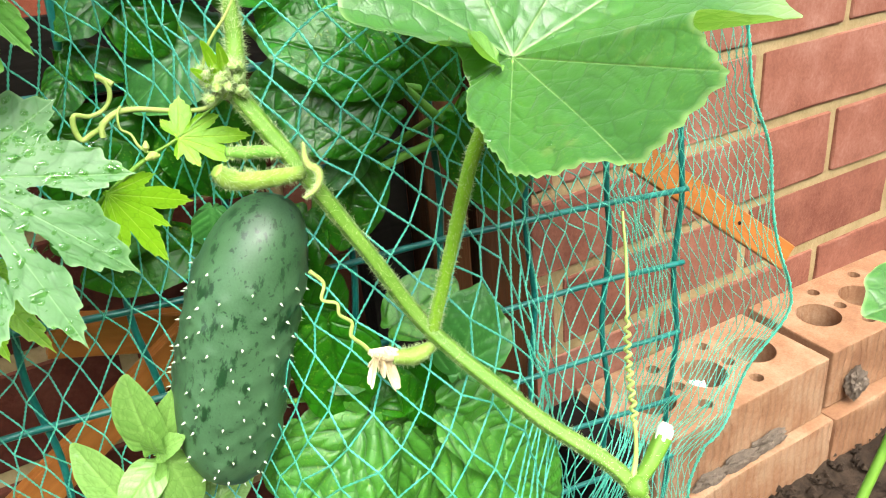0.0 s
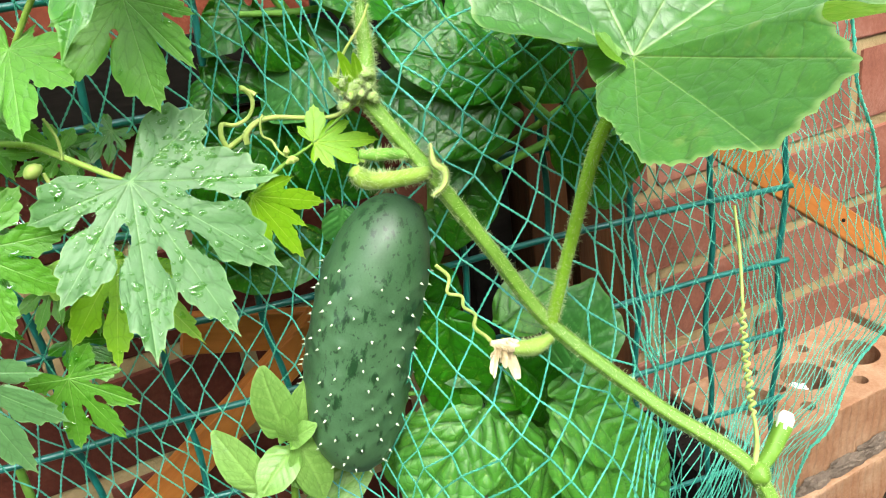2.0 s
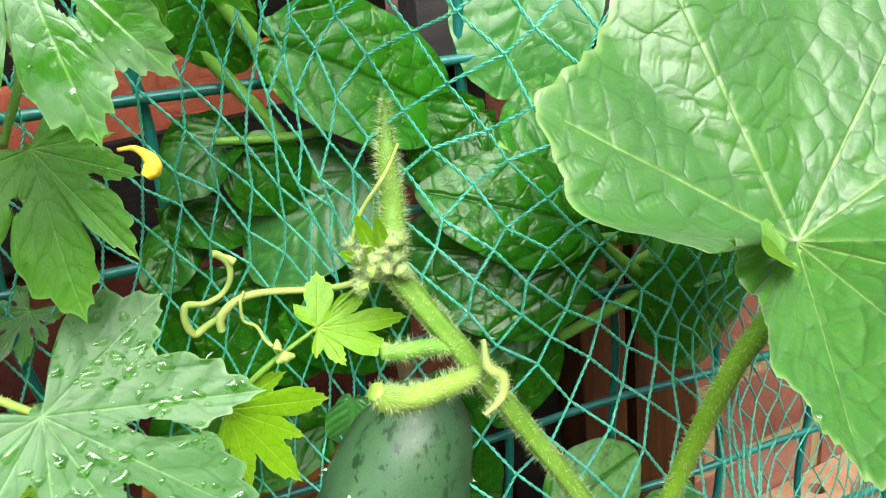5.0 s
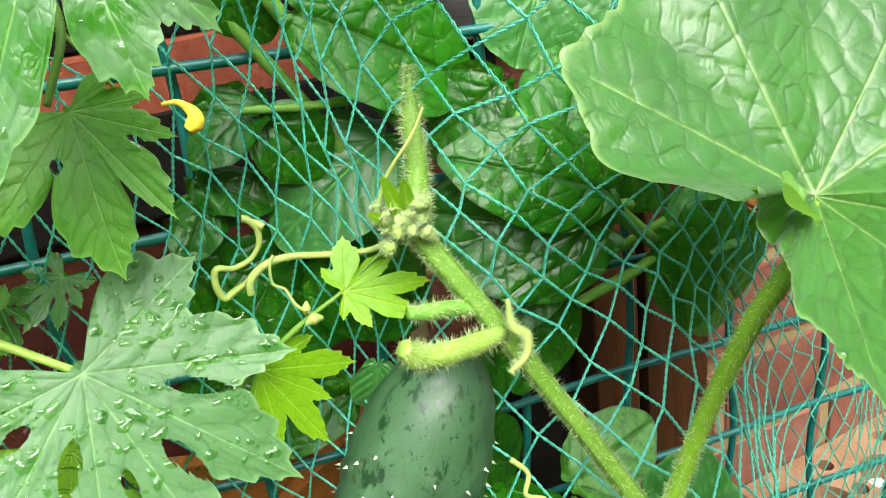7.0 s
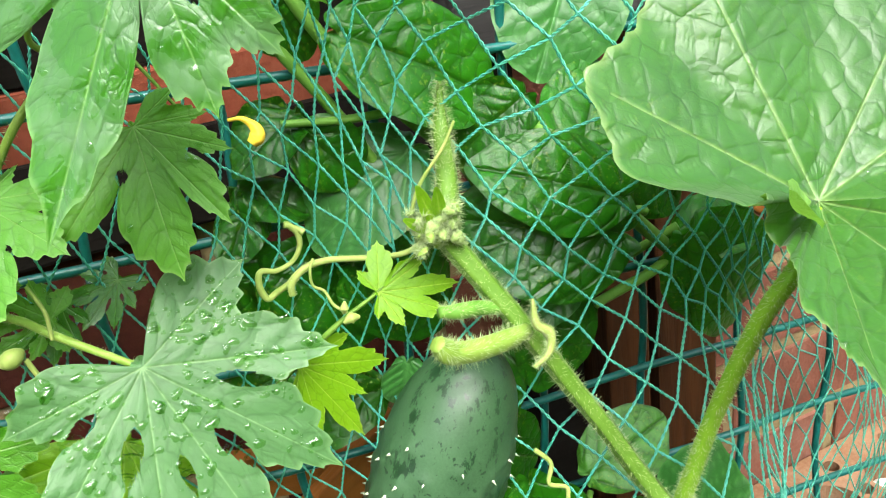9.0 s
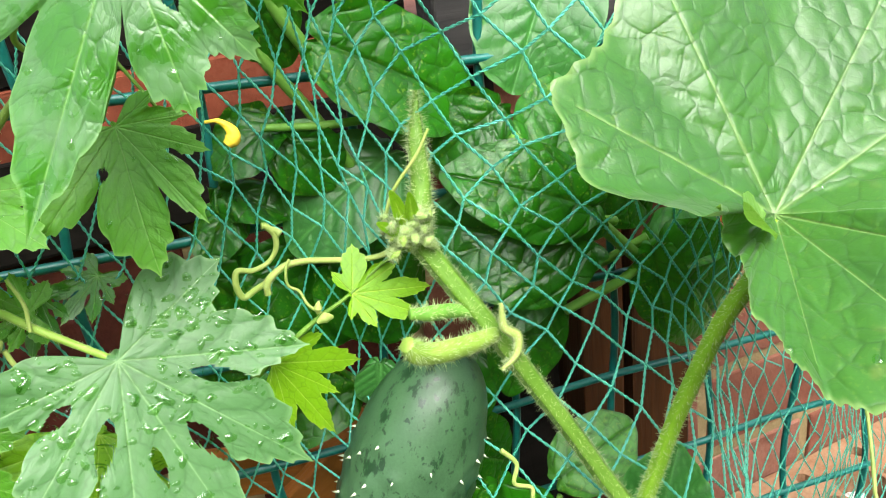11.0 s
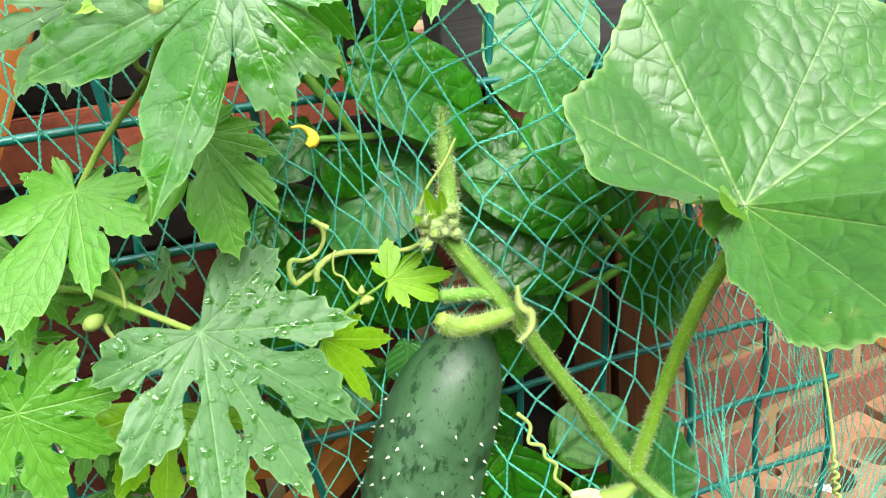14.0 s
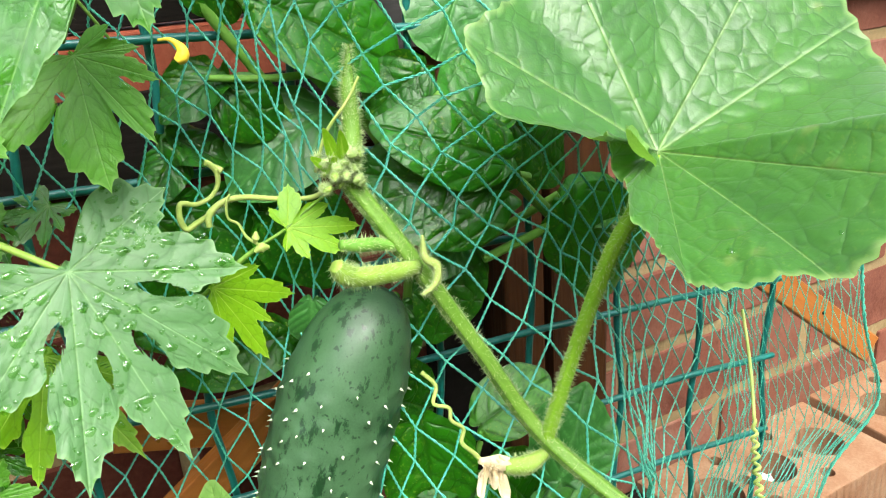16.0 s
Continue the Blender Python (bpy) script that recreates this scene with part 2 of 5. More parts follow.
RED_BRICK = rough_material("deep_red_brick", [(0.25, (0.12, 0.026, 0.012)), (0.5, (0.21, 0.050, 0.023)), (0.75, (0.27, 0.085, 0.046))], 22, 0.8, 0.0012, fine=260, vary=0.2)
ORANGE_WOOD = rough_material("stained_softwood", [(0.25, (0.18, 0.055, 0.009)), (0.7, (0.36, 0.135, 0.027))], 30, 0.5, 0.0008, (0.12, 1, 1))
BROWN_WOOD = rough_material("brown_timber", [(0.3, (0.008, 0.003, 0.001)), (0.7, (0.075, 0.026, 0.006))], 40, 0.6, 0.001, (1, 1, 0.08))
# near-black wood colour, used as well where shaded gaps are filled in
BLACK_WOOD = rough_material("near_black_timber", [(0.25, (0.003, 0.003, 0.002)), (0.7, (0.014, 0.011, 0.009))], 40, 0.95, 0.001, (0.06, 1, 1), spec=0.08)
GREY_WOOD = rough_material("weathered_timber", [(0.25, (0.018, 0.016, 0.015)), (0.7, (0.06, 0.055, 0.053))], 40, 0.8, 0.001, (0.06, 1, 1))


def cucumber_material():
    m, t, p, out = material("cucumber_skin")
    v = coords(t)
    big, mid, fine = noise_tex(t, v, 26.0), noise_tex(t, v, 75.0, 5.0, 0.6), noise_tex(t, v, 700.0, 2.0)
    base = ramp(t, big, [(0.3, (0.010, 0.044, 0.013)), (0.7, (0.042, 0.108, 0.043))])
    base = mix(t, math_node(t, "MULTIPLY", noise_tex(t, v, 1100.0, 2.0), 0.5), base, (0.06, 0.14, 0.06))
    wet = ramp(t, noise_tex(t, coords(t, (0.4, 1, 1)), 170.0, 6.0, 0.7), [(0.55, (0, 0, 0)), (0.59, (1, 1, 1))])
    spots = ramp(t, noise_tex(t, v, 330.0, 2.0), [(0.63, (0, 0, 0)), (0.68, (1, 1, 1))])
    wet = mix(t, 1.0, wet, spots, "LIGHTEN")
    base = mix(t, math_node(t, "MULTIPLY", wet, 0.85), base, (0.003, 0.026, 0.006))
    t.links.new(base, p.inputs["Base Color"])
    t.links.new(ramp(t, wet, [(0.0, (0.48, 0.48, 0.48)), (1.0, (0.32, 0.32, 0.32))]), p.inputs["Roughness"])
    p.inputs["Coat Weight"].default_value, p.inputs["Coat Roughness"].default_value = 0.08, 0.3
    t.links.new(bump(t, fine, 0.15, 0.0004, bump(t, big, 0.4, 0.002)), p.inputs["Normal"])
    return m


def water_material():
    m, t, p, out = material("water_drop")
    clear, gloss, edge = t.nodes.new("ShaderNodeBsdfTransparent"), t.nodes.new("ShaderNodeBsdfGlossy"), t.nodes.new("ShaderNodeLayerWeight")
    clear.inputs[0].default_value = (0.74, 0.90, 0.62, 1)
    gloss.inputs["Roughness"].default_value = 0.04
    ms = t.nodes.new("ShaderNodeMixShader")
    t.links.new(math_node(t, "ADD", 0.05, math_node(t, "MULTIPLY", math_node(t, "POWER", edge.outputs["Facing"], 3.0), 0.5)), ms.inputs[0])
    t.links.new(clear.outputs[0], ms.inputs[1])
    t.links.new(gloss.outputs[0], ms.inputs[2])
    t.links.new(ms.outputs[0], out.inputs["Surface"])
    return m


CUCUMBER, WATER = cucumber_material(), water_material()


# ---- builders ----
def thing(name, label, category, group="", kind="", at=(0, 0, 0)):
    ob = new(name)
    ob.location = at
    return tagged(ob, label, category, group, kind)


def mesh(name, verts, faces, mats, smooth=True, **attributes):
    me = bpy.data.meshes.new(name)
    me.from_pydata([tuple(v) for v in verts], [], [tuple(int(i) for i in f) for f in faces])
    for m in (mats if isinstance(mats, (list, tuple)) else [mats]):
        me.materials.append(m)
    me.polygons.foreach_set("use_smooth", [smooth] * len(me.polygons))
    for key, values in attributes.items():
        a = me.attributes.new(key, "FLOAT", "POINT")
        a.data.foreach_set("value", np.asarray(values, dtype=np.float32))
    me.update()
    return me


def part(name, me, parent, label="", m=None, kind=""):
    ob = new(name, me)
    ob.parent = parent
    ob.matrix_parent_inverse = Matrix.Identity(4)
    if m is not None:
        ob.matrix_basis = m
    return tagged(ob, label, kind=kind)


def to_local(parent, pts):
    return np.asarray(pts, float) - np.array(parent.location)


def spline(points, n):
    """A smooth line of n points through the given ones."""
    p = np.asarray(points, float)
    p = np.vstack([2 * p[0] - p[1], p, 2 * p[-1] - p[-2]])
    out = []
    for u in np.linspace(0, len(p) - 3 - 1e-9, n):
        i, f = int(u), u - int(u)
        a, b, c, d = p[i:i + 4]
        out.append(0.5 * (2 * b + (c - a) * f + (2 * a - 5 * b + 4 * c - d) * f * f + (3 * b - a - 3 * c + d) * f ** 3))
    return np.array(out)


def frames(line):
    tan = np.gradient(line, axis=0)
    tan /= np.linalg.norm(tan, axis=1)[:, None] + 1e-12
    side = np.zeros_like(tan)
    ref = np.array([0.31, -0.9, 0.3])
    for i, t in enumerate(tan):
        ref = ref - t * (ref @ t)
        ref /= np.linalg.norm(ref) + 1e-12
        side[i] = ref
    return tan, side, np.cross(tan, side)


def tube(line, radius, sides=10, flute=0.0, flutes=5, cap=True):
    """Vertices and faces of a tube along a line; flute gives ridges along it."""
    line = np.asarray(line, float)
    tan, a, b = frames(line)
    rad = np.interp(np.linspace(0, 1, len(line)), np.linspace(0, 1, len(np.atleast_1d(radius))), np.atleast_1d(radius))
    ang = np.linspace(0, 2 * np.pi, sides, endpoint=False)
    shape = 1 + flute * np.cos(flutes * ang)
    v = line[:, None] + rad[:, None, None] * shape[None, :, None] * (np.cos(ang)[None, :, None] * a[:, None] + np.sin(ang)[None, :, None] * b[:, None])
    n = len(line)
    i, j = np.meshgrid(np.arange(n - 1), np.arange(sides), indexing="ij")
    k = (j + 1) % sides
    f = np.stack([i * sides + j, i * sides + k, (i + 1) * sides + k, (i + 1) * sides + j], -1).reshape(-1, 4).tolist()
    v = v.reshape(-1, 3)
    if cap:
        v = np.vstack([v, line[0], line[-1]])
        f += [[(q + 1) % sides, q, n * sides] for q in range(sides)]
        f += [[(n - 1) * sides + q, (n - 1) * sides + (q + 1) % sides, n * sides + 1] for q in range(sides)]
    return v, f


def join(pieces):
    verts, faces, base = [], [], 0
    for v, f in pieces:
        verts.append(np.asarray(v, float))
        faces += [[i + base for i in q] for q in f]
        base += len(v)
    return np.vstack(verts), faces


def spikes(roots, ways, lengths, widths, sides=4):
    """Small tapered hairs or spines."""
    pieces = []
    for r, w, l, d in zip(roots, ways, lengths, widths):
        w = np.asarray(w, float) / np.linalg.norm(w)
        a = np.cross(w, (0.3, 0.5, 0.8))
        a /= np.linalg.norm(a)
        b = np.cross(w, a)
        ring = [r + d * (math.cos(q) * a + math.sin(q) * b) for q in np.linspace(0, 2 * math.pi, sides, endpoint=False)]
        pieces.append((np.vstack(ring + [r + l * w]), [[i, (i + 1) % sides, sides] for i in range(sides)]))
    return join(pieces)


def hairs_on(line, radius, count, length, width=0.00010, seed=0):
    g = np.random.default_rng(seed)
    tan, a, b = frames(line)
    rad = np.interp(np.linspace(0, 1, len(line)), np.linspace(0, 1, len(np.atleast_1d(radius))), np.atleast_1d(radius))
    u, q = g.uniform(0, len(line) - 1.01, count), g.uniform(0, 2 * np.pi, count)
    i, f = u.astype(int), (u % 1)[:, None]
    way = np.cos(q)[:, None] * a[i] + np.sin(q)[:, None] * b[i]
    root = line[i] * (1 - f) + line[i + 1] * f + way * rad[i][:, None] * 0.95
    way = way + tan[i] * g.uniform(-0.3, 0.6, count)[:, None] + g.normal(0, 0.15, (count, 3))
    return spikes(root, way, length * g.uniform(0.5, 1.2, count), np.full(count, width), 3)


def frame_of(base, tip, facing):
    """A leaf's own frame: x from base to tip, z out of its face."""
    x = (Vector(tip) - Vector(base)).normalized()
    z = Vector(facing)
    z = (z - x * z.dot(x)).normalized()
    y = z.cross(x)
    m = Matrix((x, y, z)).transposed().to_4x4()
    m.translation = Vector(base)
    return m


FACE = (-0.30, -0.85, 0.42)


def blade(name, outline, veins, mat, rings=40, segs=160, sec=0.009, sink=0.0005, puff=0.0006, cup=0.0, droop=0.0, wave=0.0, waves=5, fold=0.0, seed=0, vein_width=0.0007, bend=0.7, edge=None, slopes=(), mild=1.0, slits=(), pale=None):
    """A leaf lying about its stalk's end, the midrib along x. outline: radius by angle; veins: (degrees, length)."""
    g = np.random.default_rng(seed)
    phi = np.linspace(-np.pi, np.pi, segs, endpoint=False)
    mids = sorted(radians(a) for a, _ in veins)
    fans = [m + d for m in mids for d in np.radians((-3, -2, -1.3, -0.8, -0.4, 0, 0.4, 0.8, 1.3, 2, 3))]
    phi = np.unique(np.round(np.r_[phi, [q for q in fans if -np.pi < q < np.pi]], 3))
    segs = len(phi)
    if edge is None and len(mids) > 4:  # closer steps beside the clefts between lobes
        clefts = [(p + q) / 2 for p, q in zip(mids, mids[1:])]
        clefts += [radians(q[0]) for q in slits]
        phi = np.unique(np.round(np.r_[phi, [c + d for c in clefts for d in np.radians((-2.4, -1.6, -1.0, -0.5, 0, 0.5, 1.0, 1.6, 2.4))]], 3))
        segs = len(phi)
    R = outline(phi) if edge is None else np.linalg.norm(edge(phi), axis=1)
    k = (np.linspace(0, 1, rings + 1)[1:]) ** 0.8
    r = R[None] * k[:, None]
    P = np.broadcast_to(phi, r.shape)
    X, Y = r * np.cos(P), r * np.sin(P)
    best, hh, dd, ll = np.full(r.shape, 9.0), np.zeros(r.shape), np.zeros(r.shape), np.ones(r.shape)
    for a, l in veins:
        d = (P - radians(a) + np.pi) % (2 * np.pi) - np.pi
        h, along = r * np.sin(d), r * np.cos(d)
        score = np.where(np.abs(d) < np.pi / 2, np.abs(d) * (1 + 0.2 * (l < max(x[1] for x in veins))), 8.0)
        near = score < best
        best, hh, dd, ll = np.where(near, score, best), np.where(near, h, hh), np.where(near, along, dd), np.where(near, l, ll)
    taper = np.clip(1.15 - dd / ll, 0.15, 1)
    main = np.exp(-(hh / (vein_width * (0.5 + taper))) ** 2) * (dd < ll * 1.0)
    wob = 0.12 * np.sin(X * 260 + seed) + 0.12 * np.sin(Y * 310 + 2 * seed)
    q = (dd - bend * np.abs(hh) - 6 * hh * hh) / sec + wob
    side = np.abs((q % 1) - 0.5) * sec
    second = np.exp(-(side / (vein_width * 0.9)) ** 2) * np.clip(np.abs(hh) / 0.002, 0, 1) * (dd > 0)
    vein, tint = np.maximum(main, 0.6 * second), np.maximum(main, 0.45 * mild * second)
    ease = lambda x: np.clip(x, 0, 1) * (2 - np.clip(x, 0, 1))
    step = np.abs(hh) / (1.05 * sec) + 0.5 * (np.floor(q + 0.5) % 2) + 0.25 * np.sin(X * 190 + Y * 140 + seed)
    rung = np.abs((step % 1) - 0.5)
    pillow = ease(side / (0.45 * sec)) * ease(np.abs(hh) / 0.005) * (0.45 + 0.55 * ease(rung / 0.4))
    along_cell, across_cell = q + 0.5, np.abs(hh) / (0.95 * sec)
    Rm = float(np.max(R))
    H = -sink * vein + puff * (pillow - 0.5) + cup * (r / Rm) ** 2 - droop * np.clip(X, 0, None) ** 2 / Rm + fold * np.abs(hh)
    ph = g.uniform(0, 6.28, 3)
    H = H + wave * k[:, None] ** 3 * (np.sin(waves * P + ph[0]) + 0.5 * np.sin((2 * waves + 1) * P + ph[1]))
    H = H + 0.05 * Rm * (np.sin(X / Rm * 3 + ph[2]) * np.cos(Y / Rm * 2.6 + ph[0])) * k[:, None] ** 1.5 * 0.5
    if slopes:
        a, z = np.array(sorted(slopes)).T
        H = H + r * np.interp(np.degrees(P), a, z)
    grid = np.stack([X, Y, H], -1)
    if edge is not None:
        grid = k[:, None, None] * edge(phi)[None]
        along = np.gradient(grid, axis=0)
        round_ = np.roll(grid, -1, 1) - np.roll(grid, 1, 1)
        nor = np.cross(along, round_)
        nor /= np.linalg.norm(nor, axis=2)[..., None] + 1e-12
        grid = grid + nor * H[..., None]
    v = np.vstack([[0, 0, 0], grid.reshape(-1, 3)])
    j = np.arange(segs)
    n = (j + 1) % segs
    f = [[0, 1 + a, 1 + b] for a, b in zip(j, n)]
    for i in range(rings - 1):
        o, o2 = 1 + i * segs, 1 + (i + 1) * segs
        f += np.stack([o + j, o2 + j, o2 + n, o + n], -1).tolist()
    if slits:  # narrow tear-shaped gaps between the lobes
        gone = np.zeros(r.shape, bool)
        for a, r0, r1, hw in slits:
            u = (r - r0) / (r1 - r0)
            wide = 2.0 * hw * np.sin(np.pi * np.clip(u, 0, 1) ** 0.8)
            gone |= (u > 0) & (u < 1) & (np.abs(r * np.sin(P - radians(a))) < wide) & (np.cos(P - radians(a)) > 0)
        flat = np.r_[False, gone.ravel()]
        f = [q for q in f if not all(flat[i] for i in q)]
    rim = np.clip((k - 0.965) / 0.03, 0, 1)[:, None] * np.ones(r.shape)
    if pale is not None:  # a withering tip
        rim = np.maximum(rim, 1.6 * np.clip((k - 0.80) / 0.2, 0, 1)[:, None] * np.exp(-((np.degrees(P) - pale) / 7.0) ** 2))
    return mesh(name, v, f, mat, True, vein=np.r_[1.0, tint.ravel()], rim=np.r_[0.0, rim.ravel()], along=np.r_[0.0, along_cell.ravel()], across=np.r_[0.0, across_cell.ravel()])


def lobed(lobes, clefts, seed=0):
    """A hand-shaped outline: lobes of (degrees, length, half width), coarse teeth, clefts of (degrees, radius) between."""
    g = np.random.default_rng(seed)
    lobes = sorted(lobes)
    ends = [(lobes[0][0] - lobes[0][2], 0.12 * lobes[0][1])] + list(clefts) + [(lobes[-1][0] + lobes[-1][2], 0.12 * lobes[-1][1])]
    o = g.uniform(0.0, 1.0, 2 * len(lobes))

    def radius(phi):
        t = np.degrees(phi)
        R = np.full(phi.shape, 0.0035 if lobes[0][1] > 0.03 else 0.0015)
        for i, (a, l, w, *taper) in enumerate(lobes):
            for j, (c, rc) in enumerate((ends[i], ends[i + 1])):
                s = (t - a) / (c - a)
                inside = (s >= 0) & (s < 1)
                s = np.clip(s, 0, 1)
                f = l * (1 - (taper[0] if taper else 0.34) * (0.62 * s ** 0.66 + 0.38 * s ** 2))
                q = (3.1 * s ** 0.9 + 0.35 * o[2 * i + j]) % 1
                tooth = np.where(q < 0.25, 1 - q / 0.25, (q - 0.25) / 0.75)
                f = f * (1 - 0.085 * (1 - tooth) * np.clip(s * 6, 0, 1))
                f = rc + (f - rc) * np.clip(1 - s ** 6, 0, 1) ** 0.6
                R = np.where(inside, np.maximum(R, f), R)
        return R
    return radius


def rounded(length, width=0.9, point=0.1, wobble=0.02, seed=0, inset=0.07):
    """A heart-shaped outline about the stalk's end; width is a share of the length."""
    g = np.random.default_rng(seed)
    o = g.uniform(0, 6.28, 3)

    def radius(phi):
        c, a = length * (0.5 - inset), length * 0.5
        b = 0.5 * width * length * (1 - 0.12 * np.cos(phi))
        A = (np.cos(phi) / a) ** 2 + (np.sin(phi) / b) ** 2
        B = -2 * c * np.cos(phi) / a ** 2
        R = (-B + np.sqrt(B * B - 4 * A * ((c / a) ** 2 - 1))) / (2 * A)
        R = R * (1 + point * np.exp(-(phi / 0.13) ** 2)) * (1 - 0.75 * np.exp(-((np.abs(phi) - np.pi) / 0.35) ** 2))
        R = R + 0.5 * inset * length * np.exp(-((np.abs(phi) - 2.45) / 0.4) ** 2)
        return R * (1 + wobble * (np.sin(5 * phi + o[0]) + 0.7 * np.sin(9 * phi + o[1]) + 0.4 * np.sin(23 * phi + o[2]))) + 0.0006
    return radius


def drops(me, count, low, high, seed):
    """Water drops sitting on a leaf's face."""
    g = np.random.default_rng(seed)
    pos = np.array([v.co[:] for v in me.vertices])
    nor = np.array([v.normal[:] for v in me.vertices])
    nor[nor[:, 2] < 0] *= -1
    pick = g.choice(len(pos), count * 2, replace=False)
    far = np.linalg.norm(pos[:, :2], axis=1).max()
    pick = [i for i in pick if np.linalg.norm(pos[i, :2]) > 0.15 * far][:count]
    pieces, U, V = [], 12, 4
    for i in pick:
        s = low + (high - low) * g.random() ** 2.8
        n = nor[i] / np.linalg.norm(nor[i])
        a = np.cross(n, (0.2, 0.9, 0.1)); a /= np.linalg.norm(a)
        b = np.cross(n, a)
        st, tw = g.uniform(0.8, 1.5), g.uniform(0, 3.1)
        a, b = (math.cos(tw) * a + math.sin(tw) * b) * st, (math.cos(tw) * b - math.sin(tw) * a)
        vs, fs = [], []
        for y in range(V):
            r = 1 - y / V
            for x in range(U):
                q = x / U * 2 * math.pi
                lump = 1 + 0.18 * math.sin(2 * q + tw) + 0.12 * math.sin(3 * q + 5 * tw)
                vs.append(pos[i] + s * (r * lump * (math.cos(q) * a + math.sin(q) * b) + 0.36 * (1 - r * r) * n) + 0.00015 * n)
        vs.append(pos[i] + s * 0.36 * n + 0.00015 * n)
        for y in range(V - 1):
            fs += [[y * U + x, y * U + (x + 1) % U, (y + 1) * U + (x + 1) % U, (y + 1) * U + x] for x in range(U)]
        fs += [[(V - 1) * U + x, (V - 1) * U + (x + 1) % U, V * U] for x in range(U)]
        pieces.append((np.array(vs), fs))
    return mesh("rainwater", *join(pieces), WATER)


def box_mesh(name, size, mat, bevel=0.002, rough=0.0, seed=0, cuts=0):
    g = random.Random(seed)
    bm = bmesh.new()
    bmesh.ops.create_cube(bm, size=1)
    bmesh.ops.scale(bm, vec=size, verts=bm.verts)
    if cuts:
        bmesh.ops.subdivide_edges(bm, edges=bm.edges[:], cuts=cuts, use_grid_fill=True)
    if bevel:
        bmesh.ops.bevel(bm, geom=[e for e in bm.edges if e.calc_face_angle(0) > 0.5], offset=bevel, segments=2, profile=0.6, affect="EDGES")
    for v in bm.verts:
        v.co += Vector((g.uniform(-1, 1), g.uniform(-1, 1), g.uniform(-1, 1))) * rough
    me = bpy.data.meshes.new(name)
    bm.to_mesh(me)
    bm.free()
    me.materials.append(mat)
    return me


# ---- ground and wall ----
def ground():
    xs = np.unique(np.r_[np.linspace(-400, -2, 14), np.linspace(-2, -0.4, 20), np.linspace(-0.4, 0.6, 130), np.linspace(0.6, 2, 20), np.linspace(2, 400, 14)])
    ys = np.unique(np.r_[np.linspace(-400, -1.5, 14), np.linspace(-1.5, -0.45, 16), np.linspace(-0.45, 0.05, 80), np.linspace(0.05, 2, 10), np.linspace(2, 400, 14)])
    v = []
    for y in ys:
        for x in xs:
            p = Vector((x, y, 0))
            near = 1.0 if abs(x) < 2 and abs(y) < 1.5 else 0.0
            z = near * (0.012 * noise.noise(p * 9) + 0.008 * noise.noise(p * 40) + 0.005 * noise.noise(p * 110)) - 0.004
            v.append((x, y, z))
    n = len(xs)
    f = [[j * n + i, j * n + i + 1, (j + 1) * n + i + 1, (j + 1) * n + i] for j in range(len(ys) - 1) for i in range(n - 1)]
    ob = new("ground", mesh("ground", v, f, SOIL))
    tagged(ob, "dark moist garden soil with crumbs and grit", "soil", kind="structure")
    g = np.random.default_rng(5)
    pieces = []
    for _ in range(1700):
        c = np.array([g.uniform(-0.2, 0.45), g.uniform(-0.36, -0.11), 0.0])
        s = g.uniform(0.001, 0.0042) * (1 if g.random() < 0.85 else 1.8)
        c[2] = 0.3 * s + 0.012 * noise.noise(Vector(c) * 9) + 0.008 * noise.noise(Vector(c) * 40)
        d = g.normal(0, 1, (8, 3)); d /= np.linalg.norm(d, axis=1)[:, None]
        oc = np.array([[1, 0, 0], [-1, 0, 0], [0, 1, 0], [0, -1, 0], [0, 0, 1], [0, 0, -1]], float) * g.uniform(0.6, 1.3, (6, 1)) + g.normal(0, 0.15, (6, 3))
        pieces.append((c + s * oc, [[0, 2, 4], [2, 1, 4], [1, 3, 4], [3, 0, 4], [2, 0, 5], [1, 2, 5], [3, 1, 5], [0, 3, 5]]))
    crumbs = new("soil_crumbs", mesh("soil_crumbs", *join(pieces), SOIL, False))
    tagged(crumbs, "loose dark crumbs and grit on soil", "soil crumbs", kind="stuff")


def timber(name, size, at, mat, label, category, turn=(0, 0, 0), seed=0):
    ob = new(name, box_mesh(name, size, mat, 0.0015, 0.0004, seed, 3))
    ob.matrix_basis = pose(*at, *turn)
    return tagged(ob, label, category)


ground()

# ---- wire fence ----
def fence_y(x):
    return -0.095 - 0.12 * (x + 0.6)


fence = thing("wire_fence", "green plastic-coated wire mesh panel standing before the wall", "wire fence", at=(-0.5, fence_y(-0.5), 0))
for k in range(12):
    x = -0.234 - 0.054 * k
    z = np.linspace(-0.02, 0.80, 90)
    wob = 0.0022 * np.sin(z * 2 * np.pi / 0.1066 + k * 1.3) + 0.0012 * np.sin(z * 31 + k * 2.1)
    line = np.stack([x + wob, fence_y(x) + 0.0012 * np.cos(z * 59 + k), z], -1)
    part("upright_wire", mesh("upright_wire", *tube(to_local(fence, line), [0.0019], 8), WIRE), fence)
for k in range(-4, 11):
    x = np.linspace(-0.232, -0.84, 80)
    z = 0.260 + 0.0535 * k - 0.036 * (x + 0.35) + 0.0012 * np.sin(x * 23 + k * 1.7)
    line = np.stack([x, fence_y(x) - 0.003 + 0.0008 * np.sin(x * 58), z], -1)
    part("cross_wire", mesh("cross_wire", *tube(to_local(fence, line), [0.0019], 8), WIRE), fence)


